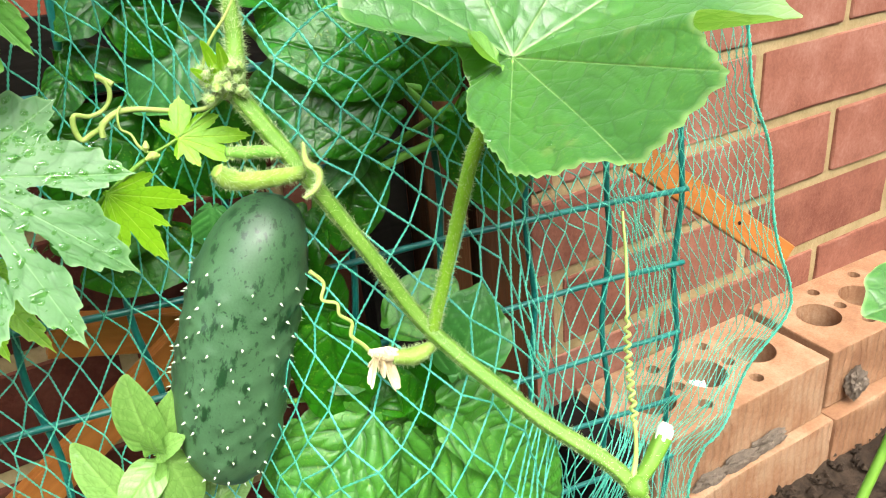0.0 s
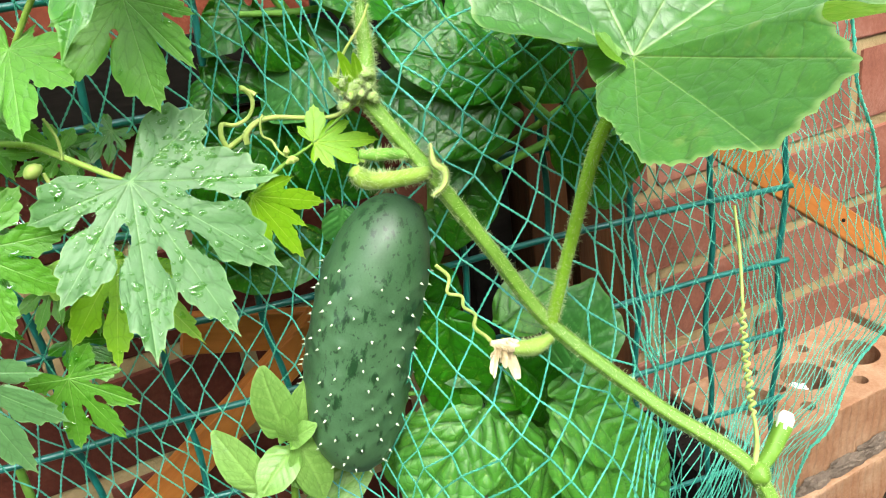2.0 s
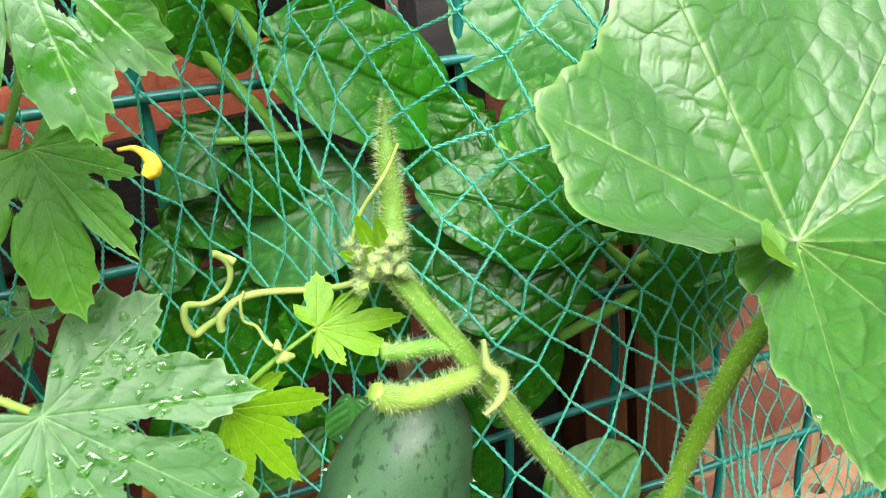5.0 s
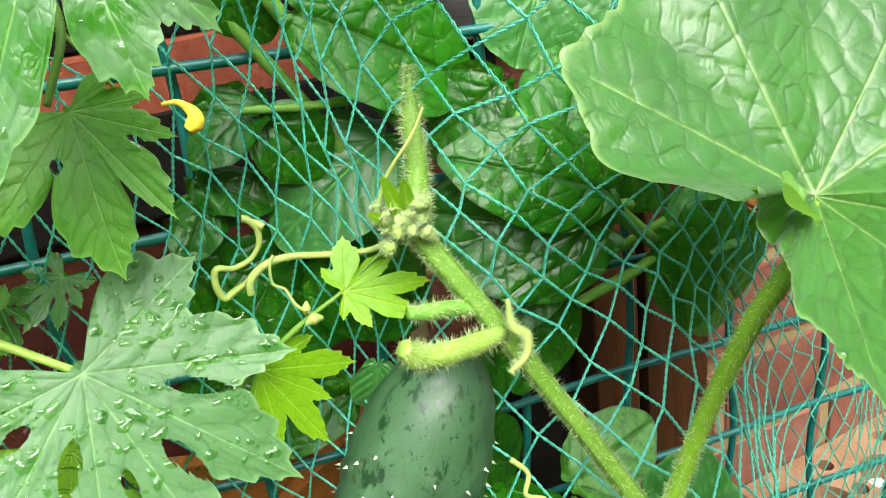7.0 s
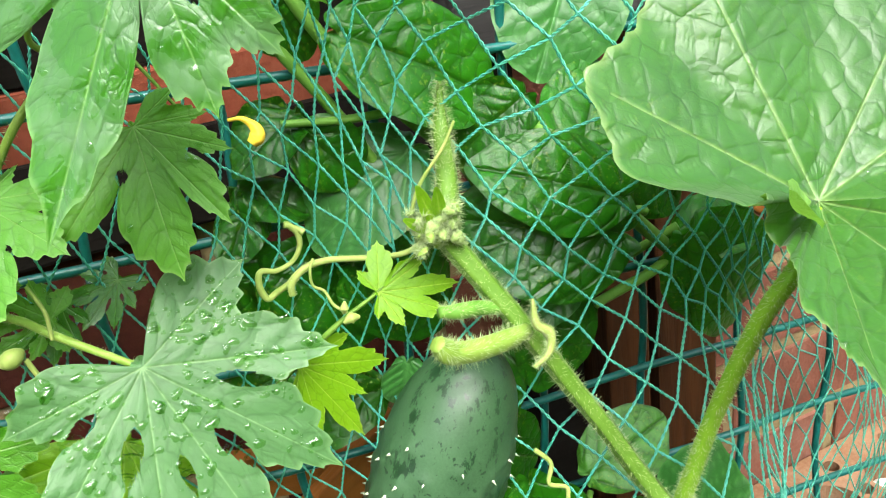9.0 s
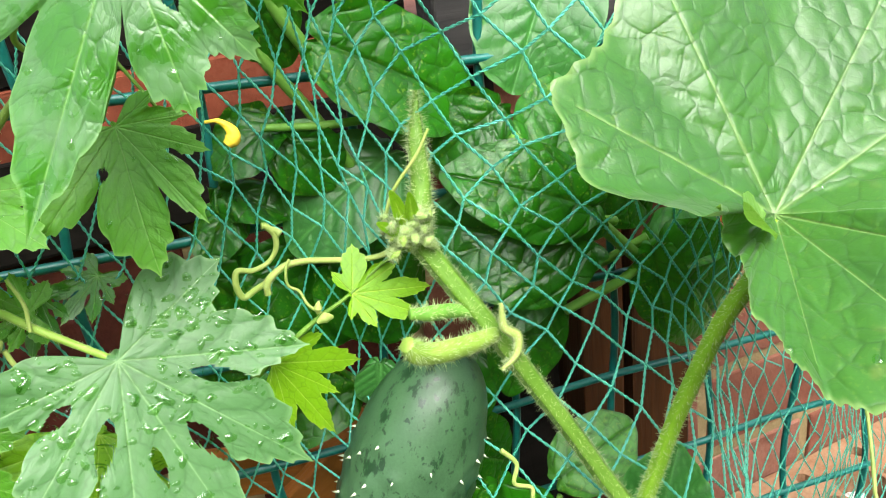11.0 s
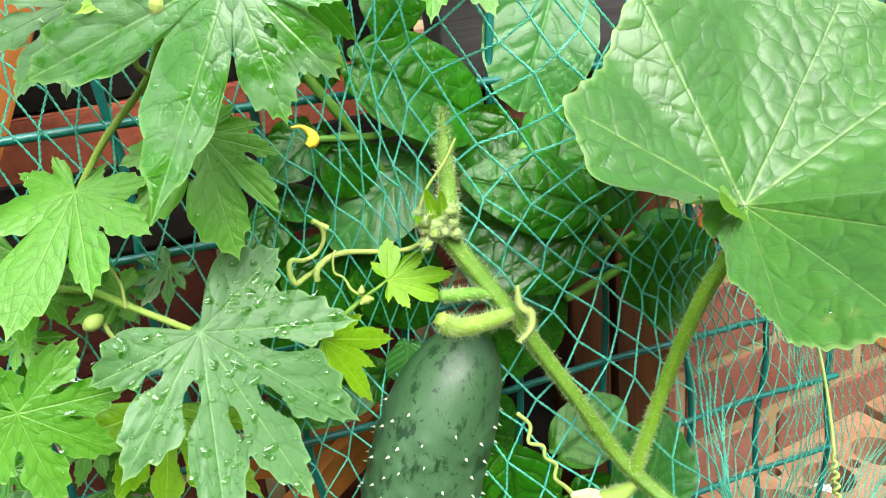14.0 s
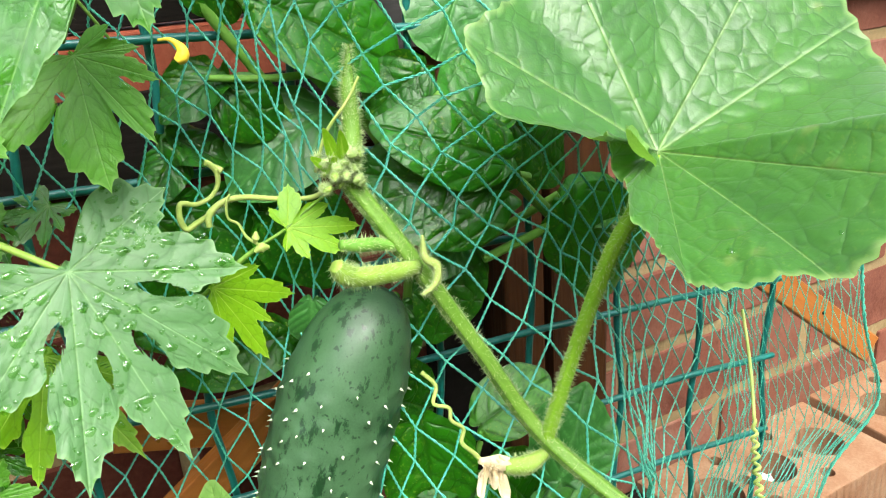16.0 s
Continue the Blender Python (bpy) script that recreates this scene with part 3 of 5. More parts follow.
# ---- net ----
GRID = np.linspace(-0.82, -0.14, 681)
CELL = np.interp(GRID, [-0.80, -0.545, -0.530, -0.522, -0.512, -0.500, -0.485, -0.450, -0.420, -0.385, -0.35, -0.300, -0.288, -0.278, -0.250, -0.236, -0.14],
                 [0.0125, 0.0125, 0.0105, 0.0068, 0.0068, 0.0120, 0.0175, 0.0175, 0.0150, 0.0120, 0.0150, 0.0170, 0.0130, 0.0060, 0.0060, 0.0078, 0.0062])
COUNT = np.concatenate([[0], np.cumsum(np.diff(GRID) / CELL[1:])])


def net_point(u, z):
    """The hanging net: u counts its meshes from one side, z is the height."""
    edge = -0.136 - 0.29 * np.clip(z - 0.27, 0, 0.4) - np.clip(0.7 * (0.25 - z), 0, 0.07)
    x = np.interp(u, COUNT, GRID)
    # the last stretch is gathered towards the hemmed edge
    x = np.where(x > -0.36, -0.36 + (x + 0.36) * (edge + 0.36) / 0.22, x)
    x = x + 0.004 * np.sin(z * 23 + x * 15) + 0.003 * np.sin(z * 51 + x * 31) - 0.005 * np.exp(-((x + 0.245) / 0.03) ** 2)
    # low down the strands are drawn together into a slanting bunch
    low, core = np.clip((0.350 - z) / 0.04, 0, 1), -0.2685 - 0.408 * z
    x = x - 0.80 * low * (x - core) * np.exp(-((x - core) / 0.030) ** 2)
    z2 = z + 0.006 * np.sin(x * 21 + z * 9) + 0.004 * np.sin(x * 47 + 1.3) - 0.26 * np.clip(x + 0.50, 0.0, 0.14) * np.clip((z - 0.36) / 0.1, 0, 1)
    z2 = z2 - 0.022 * np.tanh((z - 0.50) / 0.07) * np.exp(-((x + 0.44) / 0.09) ** 2)
    off = 0.022 + 0.043 * np.exp(-((x + 0.435) / 0.07) ** 2) + 0.055 * np.clip((0.42 - z) / 0.12, 0, 1) * np.exp(-((x + 0.455) / 0.085) ** 2)
    off = off * np.clip((-0.20 - x) / 0.12, 0.15, 1) + 0.003 * np.sin(x * 60 + z * 40)
    return np.stack([x, fence_y(x) - off, z2], -1)


def build_net():
    dz, last = 0.0130, COUNT[-1]
    rows, cols = int(0.66 / dz), int(last)
    ends = []
    for j in range(rows):
        for i in range(cols + 1):
            u0, z0 = i + 0.5 * (j % 2), 0.04 + j * dz
            for side in (-0.5, 0.5):
                u1 = u0 + side
                if 0 <= u1 <= last and u0 <= last:
                    ends.append((u0, z0, u1, z0 + dz))
    e = np.array(ends)
    jit = lambda u, z: 0.0014 * np.stack([np.sin(u * 11.7 + z * 733), np.sin(u * 7.3 - z * 1291), np.sin(u * 17.9 + z * 389)], -1)
    a = net_point(e[:, 0], e[:, 1]) + jit(e[:, 0], e[:, 1])
    b = net_point(e[:, 2], e[:, 3]) + jit(e[:, 2], e[:, 3])
    n, sides, turns = 13, 4, 3.0
    taut = np.interp(0.5 * (a[:, 0] + b[:, 0]), [-0.52, -0.49, -0.40, -0.35, -0.28, -0.24], [0.82, 1.0, 1.0, 0.8, 0.75, 0.6])[:, None, None]
    rad, ply = 0.00032 * taut[..., None], 0.00038 * taut
    t = np.linspace(0, 1, n)
    d = b - a
    d = d / (np.linalg.norm(d, axis=1)[:, None] + 1e-9)
    p = np.cross(d, (0.1, 1.0, 0.2)); p /= np.linalg.norm(p, axis=1)[:, None]
    q = np.cross(d, p)
    verts, faces, base = [], [], 0
    ring = np.linspace(0, 2 * np.pi, sides, endpoint=False)
    for strand in (0, np.pi):
        w = turns * 2 * np.pi * t + strand
        mid = a[:, None] * (1 - t)[None, :, None] + b[:, None] * t[None, :, None]
        mid = mid + ply * (np.cos(w)[None, :, None] * p[:, None] + np.sin(w)[None, :, None] * q[:, None])
        v = mid[:, :, None] + rad * (np.cos(ring)[None, None, :, None] * p[:, None, None] + np.sin(ring)[None, None, :, None] * q[:, None, None])
        m = len(e)
        ii, jj, kk = np.meshgrid(np.arange(m), np.arange(n - 1), np.arange(sides), indexing="ij")
        o = base + ii * n * sides
        k2 = (kk + 1) % sides
        f = np.stack([o + jj * sides + kk, o + jj * sides + k2, o + (jj + 1) * sides + k2, o + (jj + 1) * sides + kk], -1).reshape(-1, 4)
        verts.append(v.reshape(-1, 3)); faces.append(f)
        base += m * n * sides
    net = thing("garden_net", "turquoise twisted-twine garden netting draped over the wire fence", "netting", at=(-0.45, -0.14, 0.0))
    part("mesh", mesh("mesh", to_local(net, np.vstack(verts)), np.vstack(faces), NET), net, kind="stuff")
    z = np.linspace(0.05, 0.68, 120)
    hem = net_point(np.full(120, COUNT[-1]), z)
    pieces = []
    for s in range(3):
        h = hem + 0.0009 * np.stack([np.cos(z * 500 + s * 2.1), np.sin(z * 500 + s * 2.1), 0 * z], -1)
        pieces.append(tube(to_local(net, h), [0.0007], 6))
    part("hem_cord", mesh("hem_cord", *join(pieces), NET), net, "thicker turquoise edge cord")


build_net()

# ---- cucumber plant ----
vine = thing("cucumber_plant", "hairy green cucumber vine climbing the netting with one ripe fruit", "cucumber plant", at=(-0.45, -0.2, 0.3))


def vine_tube(name, pts, radius, mat=STEM, n=60, sides=14, flute=0.0, hairs=0, length=0.003, owner=None, label="", seed=1, flutes=5):
    owner = owner or vine
    line = spline(to_local(owner, pts), n)
    ob = part(name, mesh(name, *tube(line, radius, sides, flute, flutes), mat), owner, label)
    if hairs:
        part("fuzz", mesh("fuzz", *hairs_on(line, radius, hairs, length, seed=seed), HAIR), ob, "fine pale bristly hairs", kind="stuff")
    return ob


vine_tube("stem", [(-0.395, -0.315, 0.20), (-0.402, -0.31, 0.27), (-0.405, -0.287, 0.319), (-0.428, -0.25, 0.344), (-0.451, -0.207, 0.373), (-0.469, -0.19, 0.411), (-0.4855, -0.177, 0.445), (-0.501, -0.160, 0.476), (-0.5055, -0.158, 0.486)],
          [0.0034, 0.0034, 0.0034, 0.0032, 0.0034, 0.0032, 0.0035, 0.0037, 0.0040], STEM, 140, 20, 0.14, 4600, 0.0026)
vine_tube("shoot", [(-0.504, -0.16, 0.485), (-0.4995, -0.155, 0.500), (-0.497, -0.150, 0.515), (-0.4935, -0.146, 0.530)], [0.0045, 0.0036, 0.0030, 0.0007], STEM, 40, 12, 0.08, 1300, 0.0030, seed=2)
vine_tube("leaf_stalk", [(-0.451, -0.207, 0.372), (-0.447, -0.211, 0.392), (-0.4415, -0.216, 0.418), (-0.4375, -0.230, 0.458), (-0.432, -0.238, 0.478), (-0.421, -0.234, 0.490)], [0.0029, 0.0028, 0.0028, 0.0027, 0.0022], LEAF_STALK, 70, 16, 0.10, 2200, 0.0022, seed=3)


def cucumber():
    top, low = Vector((-0.4945, -0.152, 0.433)), Vector((-0.5425, -0.150, 0.295))
    axis = (low - top)
    L = axis.length
    m = frame_of(top, low, (-0.1, -1, 0.2))
    n, sides = 90, 72
    g = np.random.default_rng(8)
    u = np.linspace(0, 1, n)
    prof = 0.0258 * np.clip(1 - np.abs(2 * u - 1) ** 3.9, 0, 1) ** 0.46 * (0.92 + 0.10 * np.sin(u * 2.6))
    ang = np.linspace(0, 2 * np.pi, sides, endpoint=False)
    bendy = -0.006 * np.sin(np.pi * u)
    warts = np.zeros((n, sides))
    spots = [(0.23 + 0.74 * (i + 0.5 + g.uniform(-0.8, 0.8)) / 150, (i * 2.39996 + g.uniform(-0.25, 0.25)) % 6.2832) for i in range(150)]
    for su, sa in spots:
        da = (ang - sa + np.pi) % (2 * np.pi) - np.pi
        warts += 0.0012 * np.exp(-(((u - su)[:, None] * L / 0.0030) ** 2) - ((da[None] * 0.028 / 0.0030) ** 2))
    rr = prof[:, None] * (1 + 0.012 * np.cos(3 * ang)[None]) + warts * np.clip(prof / 0.02, 0, 1)[:, None]
    v = np.stack([np.repeat(u[:, None] * L, sides, 1), rr * np.cos(ang) + bendy[:, None], rr * np.sin(ang)], -1).reshape(-1, 3)
    i, j = np.meshgrid(np.arange(n - 1), np.arange(sides), indexing="ij")
    k = (j + 1) % sides
    f = np.stack([i * sides + j, i * sides + k, (i + 1) * sides + k, (i + 1) * sides + j], -1).reshape(-1, 4).tolist()
    fruit = part("cucumber", mesh("cucumber", v, f, CUCUMBER), vine, "stout ripe dark green cucumber with a cool waxy bloom", Matrix.Translation(-Vector(vine.location)) @ m)
    roots, ways = [], []
    for su, sa in spots:
        r = np.interp(su, u, prof) + 0.0009
        b = np.interp(su, u, bendy)
        roots.append(np.array([su * L, r * math.cos(sa) + b, r * math.sin(sa)]))
        ways.append(np.array([0.25, math.cos(sa), math.sin(sa)]))
    part("spine_cover", mesh("spine_cover", *spikes(roots, ways, g.uniform(0.0016, 0.0026, len(roots)), g.uniform(0.0004, 0.0007, len(roots)), 6), PRICKLE), fruit, "short pale prickles", kind="stuff")


cucumber()
vine_tube("young_cucumber", [(-0.5235, -0.186, 0.4612), (-0.5195, -0.185, 0.4560), (-0.511, -0.184, 0.4530), (-0.499, -0.181, 0.4505), (-0.488, -0.178, 0.4490)], [0.0026, 0.0040, 0.0036, 0.0036, 0.0034, 0.0026], YOUNG_FRUIT, 40, 16, 0.05, 700, 0.0030, label="tiny bristly yellow-green cucumber", seed=5)
vine_tube("young_cucumber", [(-0.515, -0.170, 0.462), (-0.508, -0.170, 0.460), (-0.50, -0.170, 0.4585), (-0.491, -0.172, 0.456)], [0.0018, 0.0028, 0.0026, 0.0018], DARK_STEM, 30, 12, 0.05, 380, 0.0032, label="tiny dark bristly cucumber", seed=6)
vine_tube("node_bract", [(-0.4875, -0.183, 0.463), (-0.488, -0.185, 0.455), (-0.4845, -0.187, 0.451), (-0.4865, -0.189, 0.4455), (-0.493, -0.190, 0.4425)], [0.0005, 0.0015, 0.0017, 0.0012, 0.0006], TENDRIL, 40, 10, 0.15, 420, 0.0022, seed=7)
g = np.random.default_rng(77)
for k in range(40):
    c = np.array((-0.5085, -0.1615, 0.4880)) + np.clip(g.normal(0, 1, 3), -1.4, 1.4) * (0.0050, 0.0026, 0.0042)
    r, w = g.uniform(0.0009, 0.0018), g.normal(0, 1, 3)
    w = w / np.linalg.norm(w) * r * 1.5
    vine_tube("bud", [c - w, c - w * 0.3, c + w * 0.3, c + w], [0.0004, r, r * 0.9, 0.0004], YOUNG_FRUIT if k % 3 == 0 else BUD, 14, 8, 0.1, 110, 0.0026, seed=100 + k)
for k, (b, tp) in enumerate((((-0.509, -0.162, 0.489), (-0.514, -0.166, 0.503)), ((-0.507, -0.163, 0.490), (-0.509, -0.168, 0.502)), ((-0.511, -0.162, 0.487), (-0.519, -0.166, 0.494)))):
    me = blade("leaflet", rounded((Vector(tp) - Vector(b)).length, 0.35, 0.2, 0.05, k), [(0, 0.012)], YOUNG_LEAF, 14, 40, 0.003, 0.0001, 0.0001, seed=k, vein_width=0.0003)
    part("leaflet", me, vine, "", Matrix.Translation(-Vector(vine.location)) @ frame_of(b, tp, FACE))
vine_tube("tendril", [(-0.5065, -0.152, 0.4815), (-0.5138, -0.144, 0.4740), (-0.5279, -0.142, 0.4758), (-0.5393, -0.142, 0.4788), (-0.5471, -0.142, 0.4792), (-0.5524, -0.142, 0.4768), (-0.5545, -0.142, 0.4741), (-0.5548, -0.142, 0.4706)], [0.0010, 0.0010, 0.0011, 0.0012, 0.0013, 0.0012], TENDRIL, 90, 10, 0, 200, 0.0009, seed=20)
vine_tube("tendril", [(-0.5515, -0.140, 0.4752), (-0.5583, -0.138, 0.4717), (-0.5624, -0.138, 0.4703), (-0.5640, -0.138, 0.4751), (-0.5627, -0.138, 0.4802), (-0.5573, -0.137, 0.4786), (-0.5516, -0.137, 0.4801), (-0.5481, -0.137, 0.4843), (-0.5477, -0.137, 0.4893), (-0.5500, -0.137, 0.4929), (-0.5515, -0.137, 0.4935)], [0.0010, 0.0011, 0.0012, 0.0011, 0.0009, 0.0008, 0.0010, 0.0012, 0.0012], TENDRIL, 110, 10)
vine_tube("tendril", [(-0.5490, -0.137, 0.4918), (-0.5472, -0.137, 0.4906), (-0.5458, -0.138, 0.4893)], [0.0011, 0.0012, 0.0013], TENDRIL, 16, 10)
vine_tube("tendril", [(-0.516, -0.156, 0.487), (-0.511, -0.158, 0.501), (-0.502, -0.160, 0.512), (-0.4965, -0.160, 0.520)], [0.0007, 0.0006, 0.0005], TENDRIL, 40, 8)
vine_tube("withered_stalk", [(-0.451, -0.207, 0.366), (-0.460, -0.206, 0.3635), (-0.470, -0.204, 0.3655)], [0.0024, 0.0042, 0.0030], YOUNG_FRUIT, 24, 12, 0.08, 420, 0.0024, seed=21)
flower = vine_tube("withered_flower", [(-0.468, -0.204, 0.366), (-0.474, -0.203, 0.3685), (-0.480, -0.202, 0.371)], [0.0026, 0.0034, 0.0022, 0.0012], PETAL, 20, 12, 0.2, label="shrivelled cream and tan cucumber flower")
for k, tip in enumerate(((-0.4810, -0.203, 0.3550), (-0.4765, -0.205, 0.3585), (-0.4720, -0.203, 0.3545))):
    a = np.array((-0.477 + 0.002 * k, -0.203, 0.369))
    L = float(np.linalg.norm(np.array(tip) - a))
    me = blade("petal", rounded(L, 0.34, 0.0, 0.30, k), [(0, L)], PETAL, 24, 80, 0.003, 0.0004, 0.0010, 0.002, 0.0, 0.0022, 7, 0.9, 30 + k, 0.0004)
    part("petal", me, flower, "", Matrix.Translation(-Vector(vine.location)) @ frame_of(a, tip, (-0.4 + 0.3 * k, -0.85, 0.3)))
vine_tube("tendril", [(-0.4780, -0.202, 0.369), (-0.4810, -0.200, 0.374), (-0.4855, -0.199, 0.3800), (-0.4840, -0.198, 0.3855), (-0.4885, -0.197, 0.3905), (-0.4885, -0.196, 0.3955), (-0.4940, -0.194, 0.3985), (-0.4915, -0.192, 0.4045), (-0.4960, -0.190, 0.411)], [0.0011, 0.0009, 0.0008, 0.0008, 0.0009], TENDRIL, 60, 8)


def coiled_tendril():
    axis = spline([(-0.405, -0.286, 0.324), (-0.398, -0.280, 0.329), (-0.386, -0.266, 0.330), (-0.380, -0.256, 0.343), (-0.375, -0.248, 0.357), (-0.3685, -0.240, 0.373), (-0.359, -0.228, 0.389), (-0.350, -0.215, 0.404)], 800)
    t = np.linspace(0, 1, 800)
    tan, a, b = frames(axis)
    amp = 0.0012 * np.clip((t - 0.26) / 0.05, 0, 1) * np.clip((0.70 - t) / 0.08, 0, 1)
    w = 2 * np.pi * 28 * t
    line = to_local(vine, axis + amp[:, None] * (np.cos(w)[:, None] * a + np.sin(w)[:, None] * b))
    part("tendril", mesh("tendril", *tube(line, [0.0013, 0.0009, 0.0008, 0.0008, 0.0007], 7), TENDRIL), vine, "tightly coiled pale yellow tendril")


coiled_tendril()
stub = vine_tube("cut_stub", [(-0.4045, -0.287, 0.320), (-0.396, -0.286, 0.326), (-0.386, -0.283, 0.3335)], [0.0026, 0.0034, 0.0040], STEM, 24, 16, 0.08, 80, 0.0015, label="short cut-off stalk", seed=31)
line = spline(to_local(vine, [(-0.3875, -0.2835, 0.3325), (-0.384, -0.282, 0.336), (-0.382, -0.2815, 0.338)]), 8)
part("pith", mesh("pith", *tube(line, [0.0036, 0.0038, 0.0022], 18, 0.08, 7), CUT), stub, "frayed white cut end")
vine_tube("node_knob", [(-0.409, -0.287, 0.319), (-0.405, -0.288, 0.320), (-0.401, -0.288, 0.318)], [0.003, 0.0058, 0.003], STEM, 20, 14, 0.08, 120, 0.0024, seed=33)

# the large leaf: folded along its middle, the lower half reaching forward
BIG = Vector((-0.420, -0.233, 0.492))
REACH = [(-168, -0.441, -0.238, 0.491), (-140, -0.455, -0.257, 0.491), (-105, -0.463, -0.280, 0.477), (-78, -0.458, -0.297, 0.473), (-48, -0.436, -0.320, 0.481),
         (-24, -0.411, -0.328, 0.498), (-6, -0.404, -0.304, 0.513), (8, -0.361, -0.314, 0.503), (20, -0.336, -0.256, 0.510), (42, -0.318, -0.222, 0.538),
         (60, -0.332, -0.200, 0.564), (80, -0.374, -0.187, 0.569), (105, -0.432, -0.189, 0.574), (122, -0.453, -0.197, 0.546), (138, -0.480, -0.208, 0.538),
         (154, -0.480, -0.224, 0.519), (168, -0.465, -0.248, 0.509), (178, -0.450, -0.243, 0.504)]


def big_edge(phi):
    g = np.array(REACH)
    ang = np.r_[g[:, 0] - 360, g[:, 0], g[:, 0] + 360]
    fine = np.linspace(-200, 200, 1601)
    w = np.exp(-(np.linspace(-8, 8, 65) / 2.2) ** 2)
    w /= w.sum()
    cols = []
    for c in range(3):
        d = np.tile(g[:, 1 + c] - BIG[c], 3)
        cols.append(np.interp(np.degrees(phi), fine, np.convolve(np.pad(np.interp(fine, ang, d), 32, mode="edge"), w, "valid")))
    e = np.stack(cols, -1)
    t = np.degrees(phi)
    tooth = np.abs(((t / 5.2 + 0.3 * np.sin(t / 17)) % 1) - 0.5) * 2
    return e * (1 - 0.024 * tooth - 0.012 * np.sin(t / 5.1) * np.sin(t / 13))[:, None]


def big_leaf():
    veins = [(7, 0.10), (32, 0.10), (58, 0.10), (106, 0.095), (138, 0.07), (-22, 0.09), (-52, 0.085), (-92, 0.06)]
    me = blade("leaf", None, veins, CUCUMBER_LEAF, 110, 360, 0.0105, 0.00030, 0.0004, 0.0, 0.0, 0.0016, 9, 0.0, 4, 0.00036, edge=big_edge, mild=0.15, pale=8.0)
    leaf = part("leaf", me, vine, "broad crinkled bright green cucumber leaf", Matrix.Translation(BIG - Vector(vine.location)))
    part("rainwater", drops(me, 14, 0.0005, 0.0015, 9), leaf, "clear rain drops", kind="stuff")


big_leaf()
flap = blade("leaf_flap", rounded(0.020, 0.75, 0.0, 0.05, 3), [(0, 0.018)], BASIL_LEAF, 24, 70, 0.005, 0.0001, 0.0002, 0.006, 0.0, 0.0008, 3, 0.5, 3, 0.0003)
part("leaf_flap", flap, vine, "folded bright green flap", Matrix.Translation(-Vector(vine.location)) @ frame_of((-0.432, -0.240, 0.493), (-0.452, -0.243, 0.503), (0.1, -0.6, 0.8)))
me = blade("leaf", rounded(0.055, 0.8, 0.12, 0.03, 5), [(0, 0.05), (45, 0.03), (-45, 0.03)], CUCUMBER_LEAF, 40, 140, 0.012, 0.00016, 0.001, 0.0, 0.1, 0.0015, 5, 0.02, 5, 0.0004, mild=0.2)
part("leaf", me, vine, "cucumber leaf low beside the cut stalk", Matrix.Translation(-Vector(vine.location)) @ frame_of((-0.226, -0.305, 0.362), (-0.281, -0.300, 0.368), (-0.2, -0.30, 0.93)))
vine_tube("leaf_stalk", [(-0.226, -0.305, 0.361), (-0.222, -0.300, 0.33), (-0.30, -0.305, 0.20), (-0.395, -0.315, 0.19)], [0.0022, 0.0026, 0.003], STEM, 40, 12)

# ---- bitter melon vine ----
melon = thing("bitter_melon_vine", "bitter melon vine with deeply lobed rain-wet leaves", "bitter melon vine", at=(-0.62, -0.15, 0.3))
PALM = [(4, 1.0, 16), (31, 0.86, 17), (-22, 0.95, 15), (64, 0.67, 19), (-56, 0.65, 21), (108, 0.49, 38), (-93, 0.45, 36)]
SMALL = [(0, 1.0, 14), (29, 0.87, 15), (-32, 0.9, 16), (60, 0.6, 17), (-68, 0.62, 20), (112, 0.5, 30), (-120, 0.5, 30)]


def melon_leaf(base, tip, facing=FACE, mat=None, lobes=PALM, wet=0, seed=0, droop=0.1, cup=0.0, fold=0.012, rings=64, segs=300, label="", owner=None, big=0.0022, wave=0.002, slopes=(), clefts=None, slits=None):
    owner = owner or melon
    L = (Vector(tip) - Vector(base)).length
    m = frame_of(base, tip, facing)
    g = random.Random(seed)
    lobes = sorted(lobes)
    if clefts is None:
        clefts, slits = [], []
        for (a, l, w, *_), (a2, l2, w2, *_) in zip(lobes, lobes[1:]):
            c, low = a + (a2 - a) * w / (w + w2), min(l, l2)
            clefts.append((c, g.uniform(0.55, 0.72) * low))
            slits.append((c, g.uniform(0.36, 0.44) * low, clefts[-1][1] + 0.02, g.uniform(0.010, 0.022)))
    R = lobed([(a, l * L, *w) for a, l, *w in lobes], [(a, r * L) for a, r in clefts], seed)
    me = blade("leaf", R, [(a, l * L * 0.97) for a, l, *w in lobes], mat or MELON_LEAF, rings, segs, 0.0135 * L / 0.09, 0.00014, 0.0005 * L / 0.09, cup * L, droop, wave * min(1.0, L / 0.07), 4, fold, seed, 0.00028 * max(0.55, L / 0.09), slopes=slopes, mild=0.5, slits=[(a, p * L, q * L, w * L) for a, p, q, w in slits])
    leaf = part("leaf", me, owner, label, Matrix.Translation(-Vector(owner.location)) @ m)
    if wet:
        part("rainwater", drops(me, wet, 0.0004, big, seed + 40), leaf, "clear rain drops", kind="stuff")
    return leaf


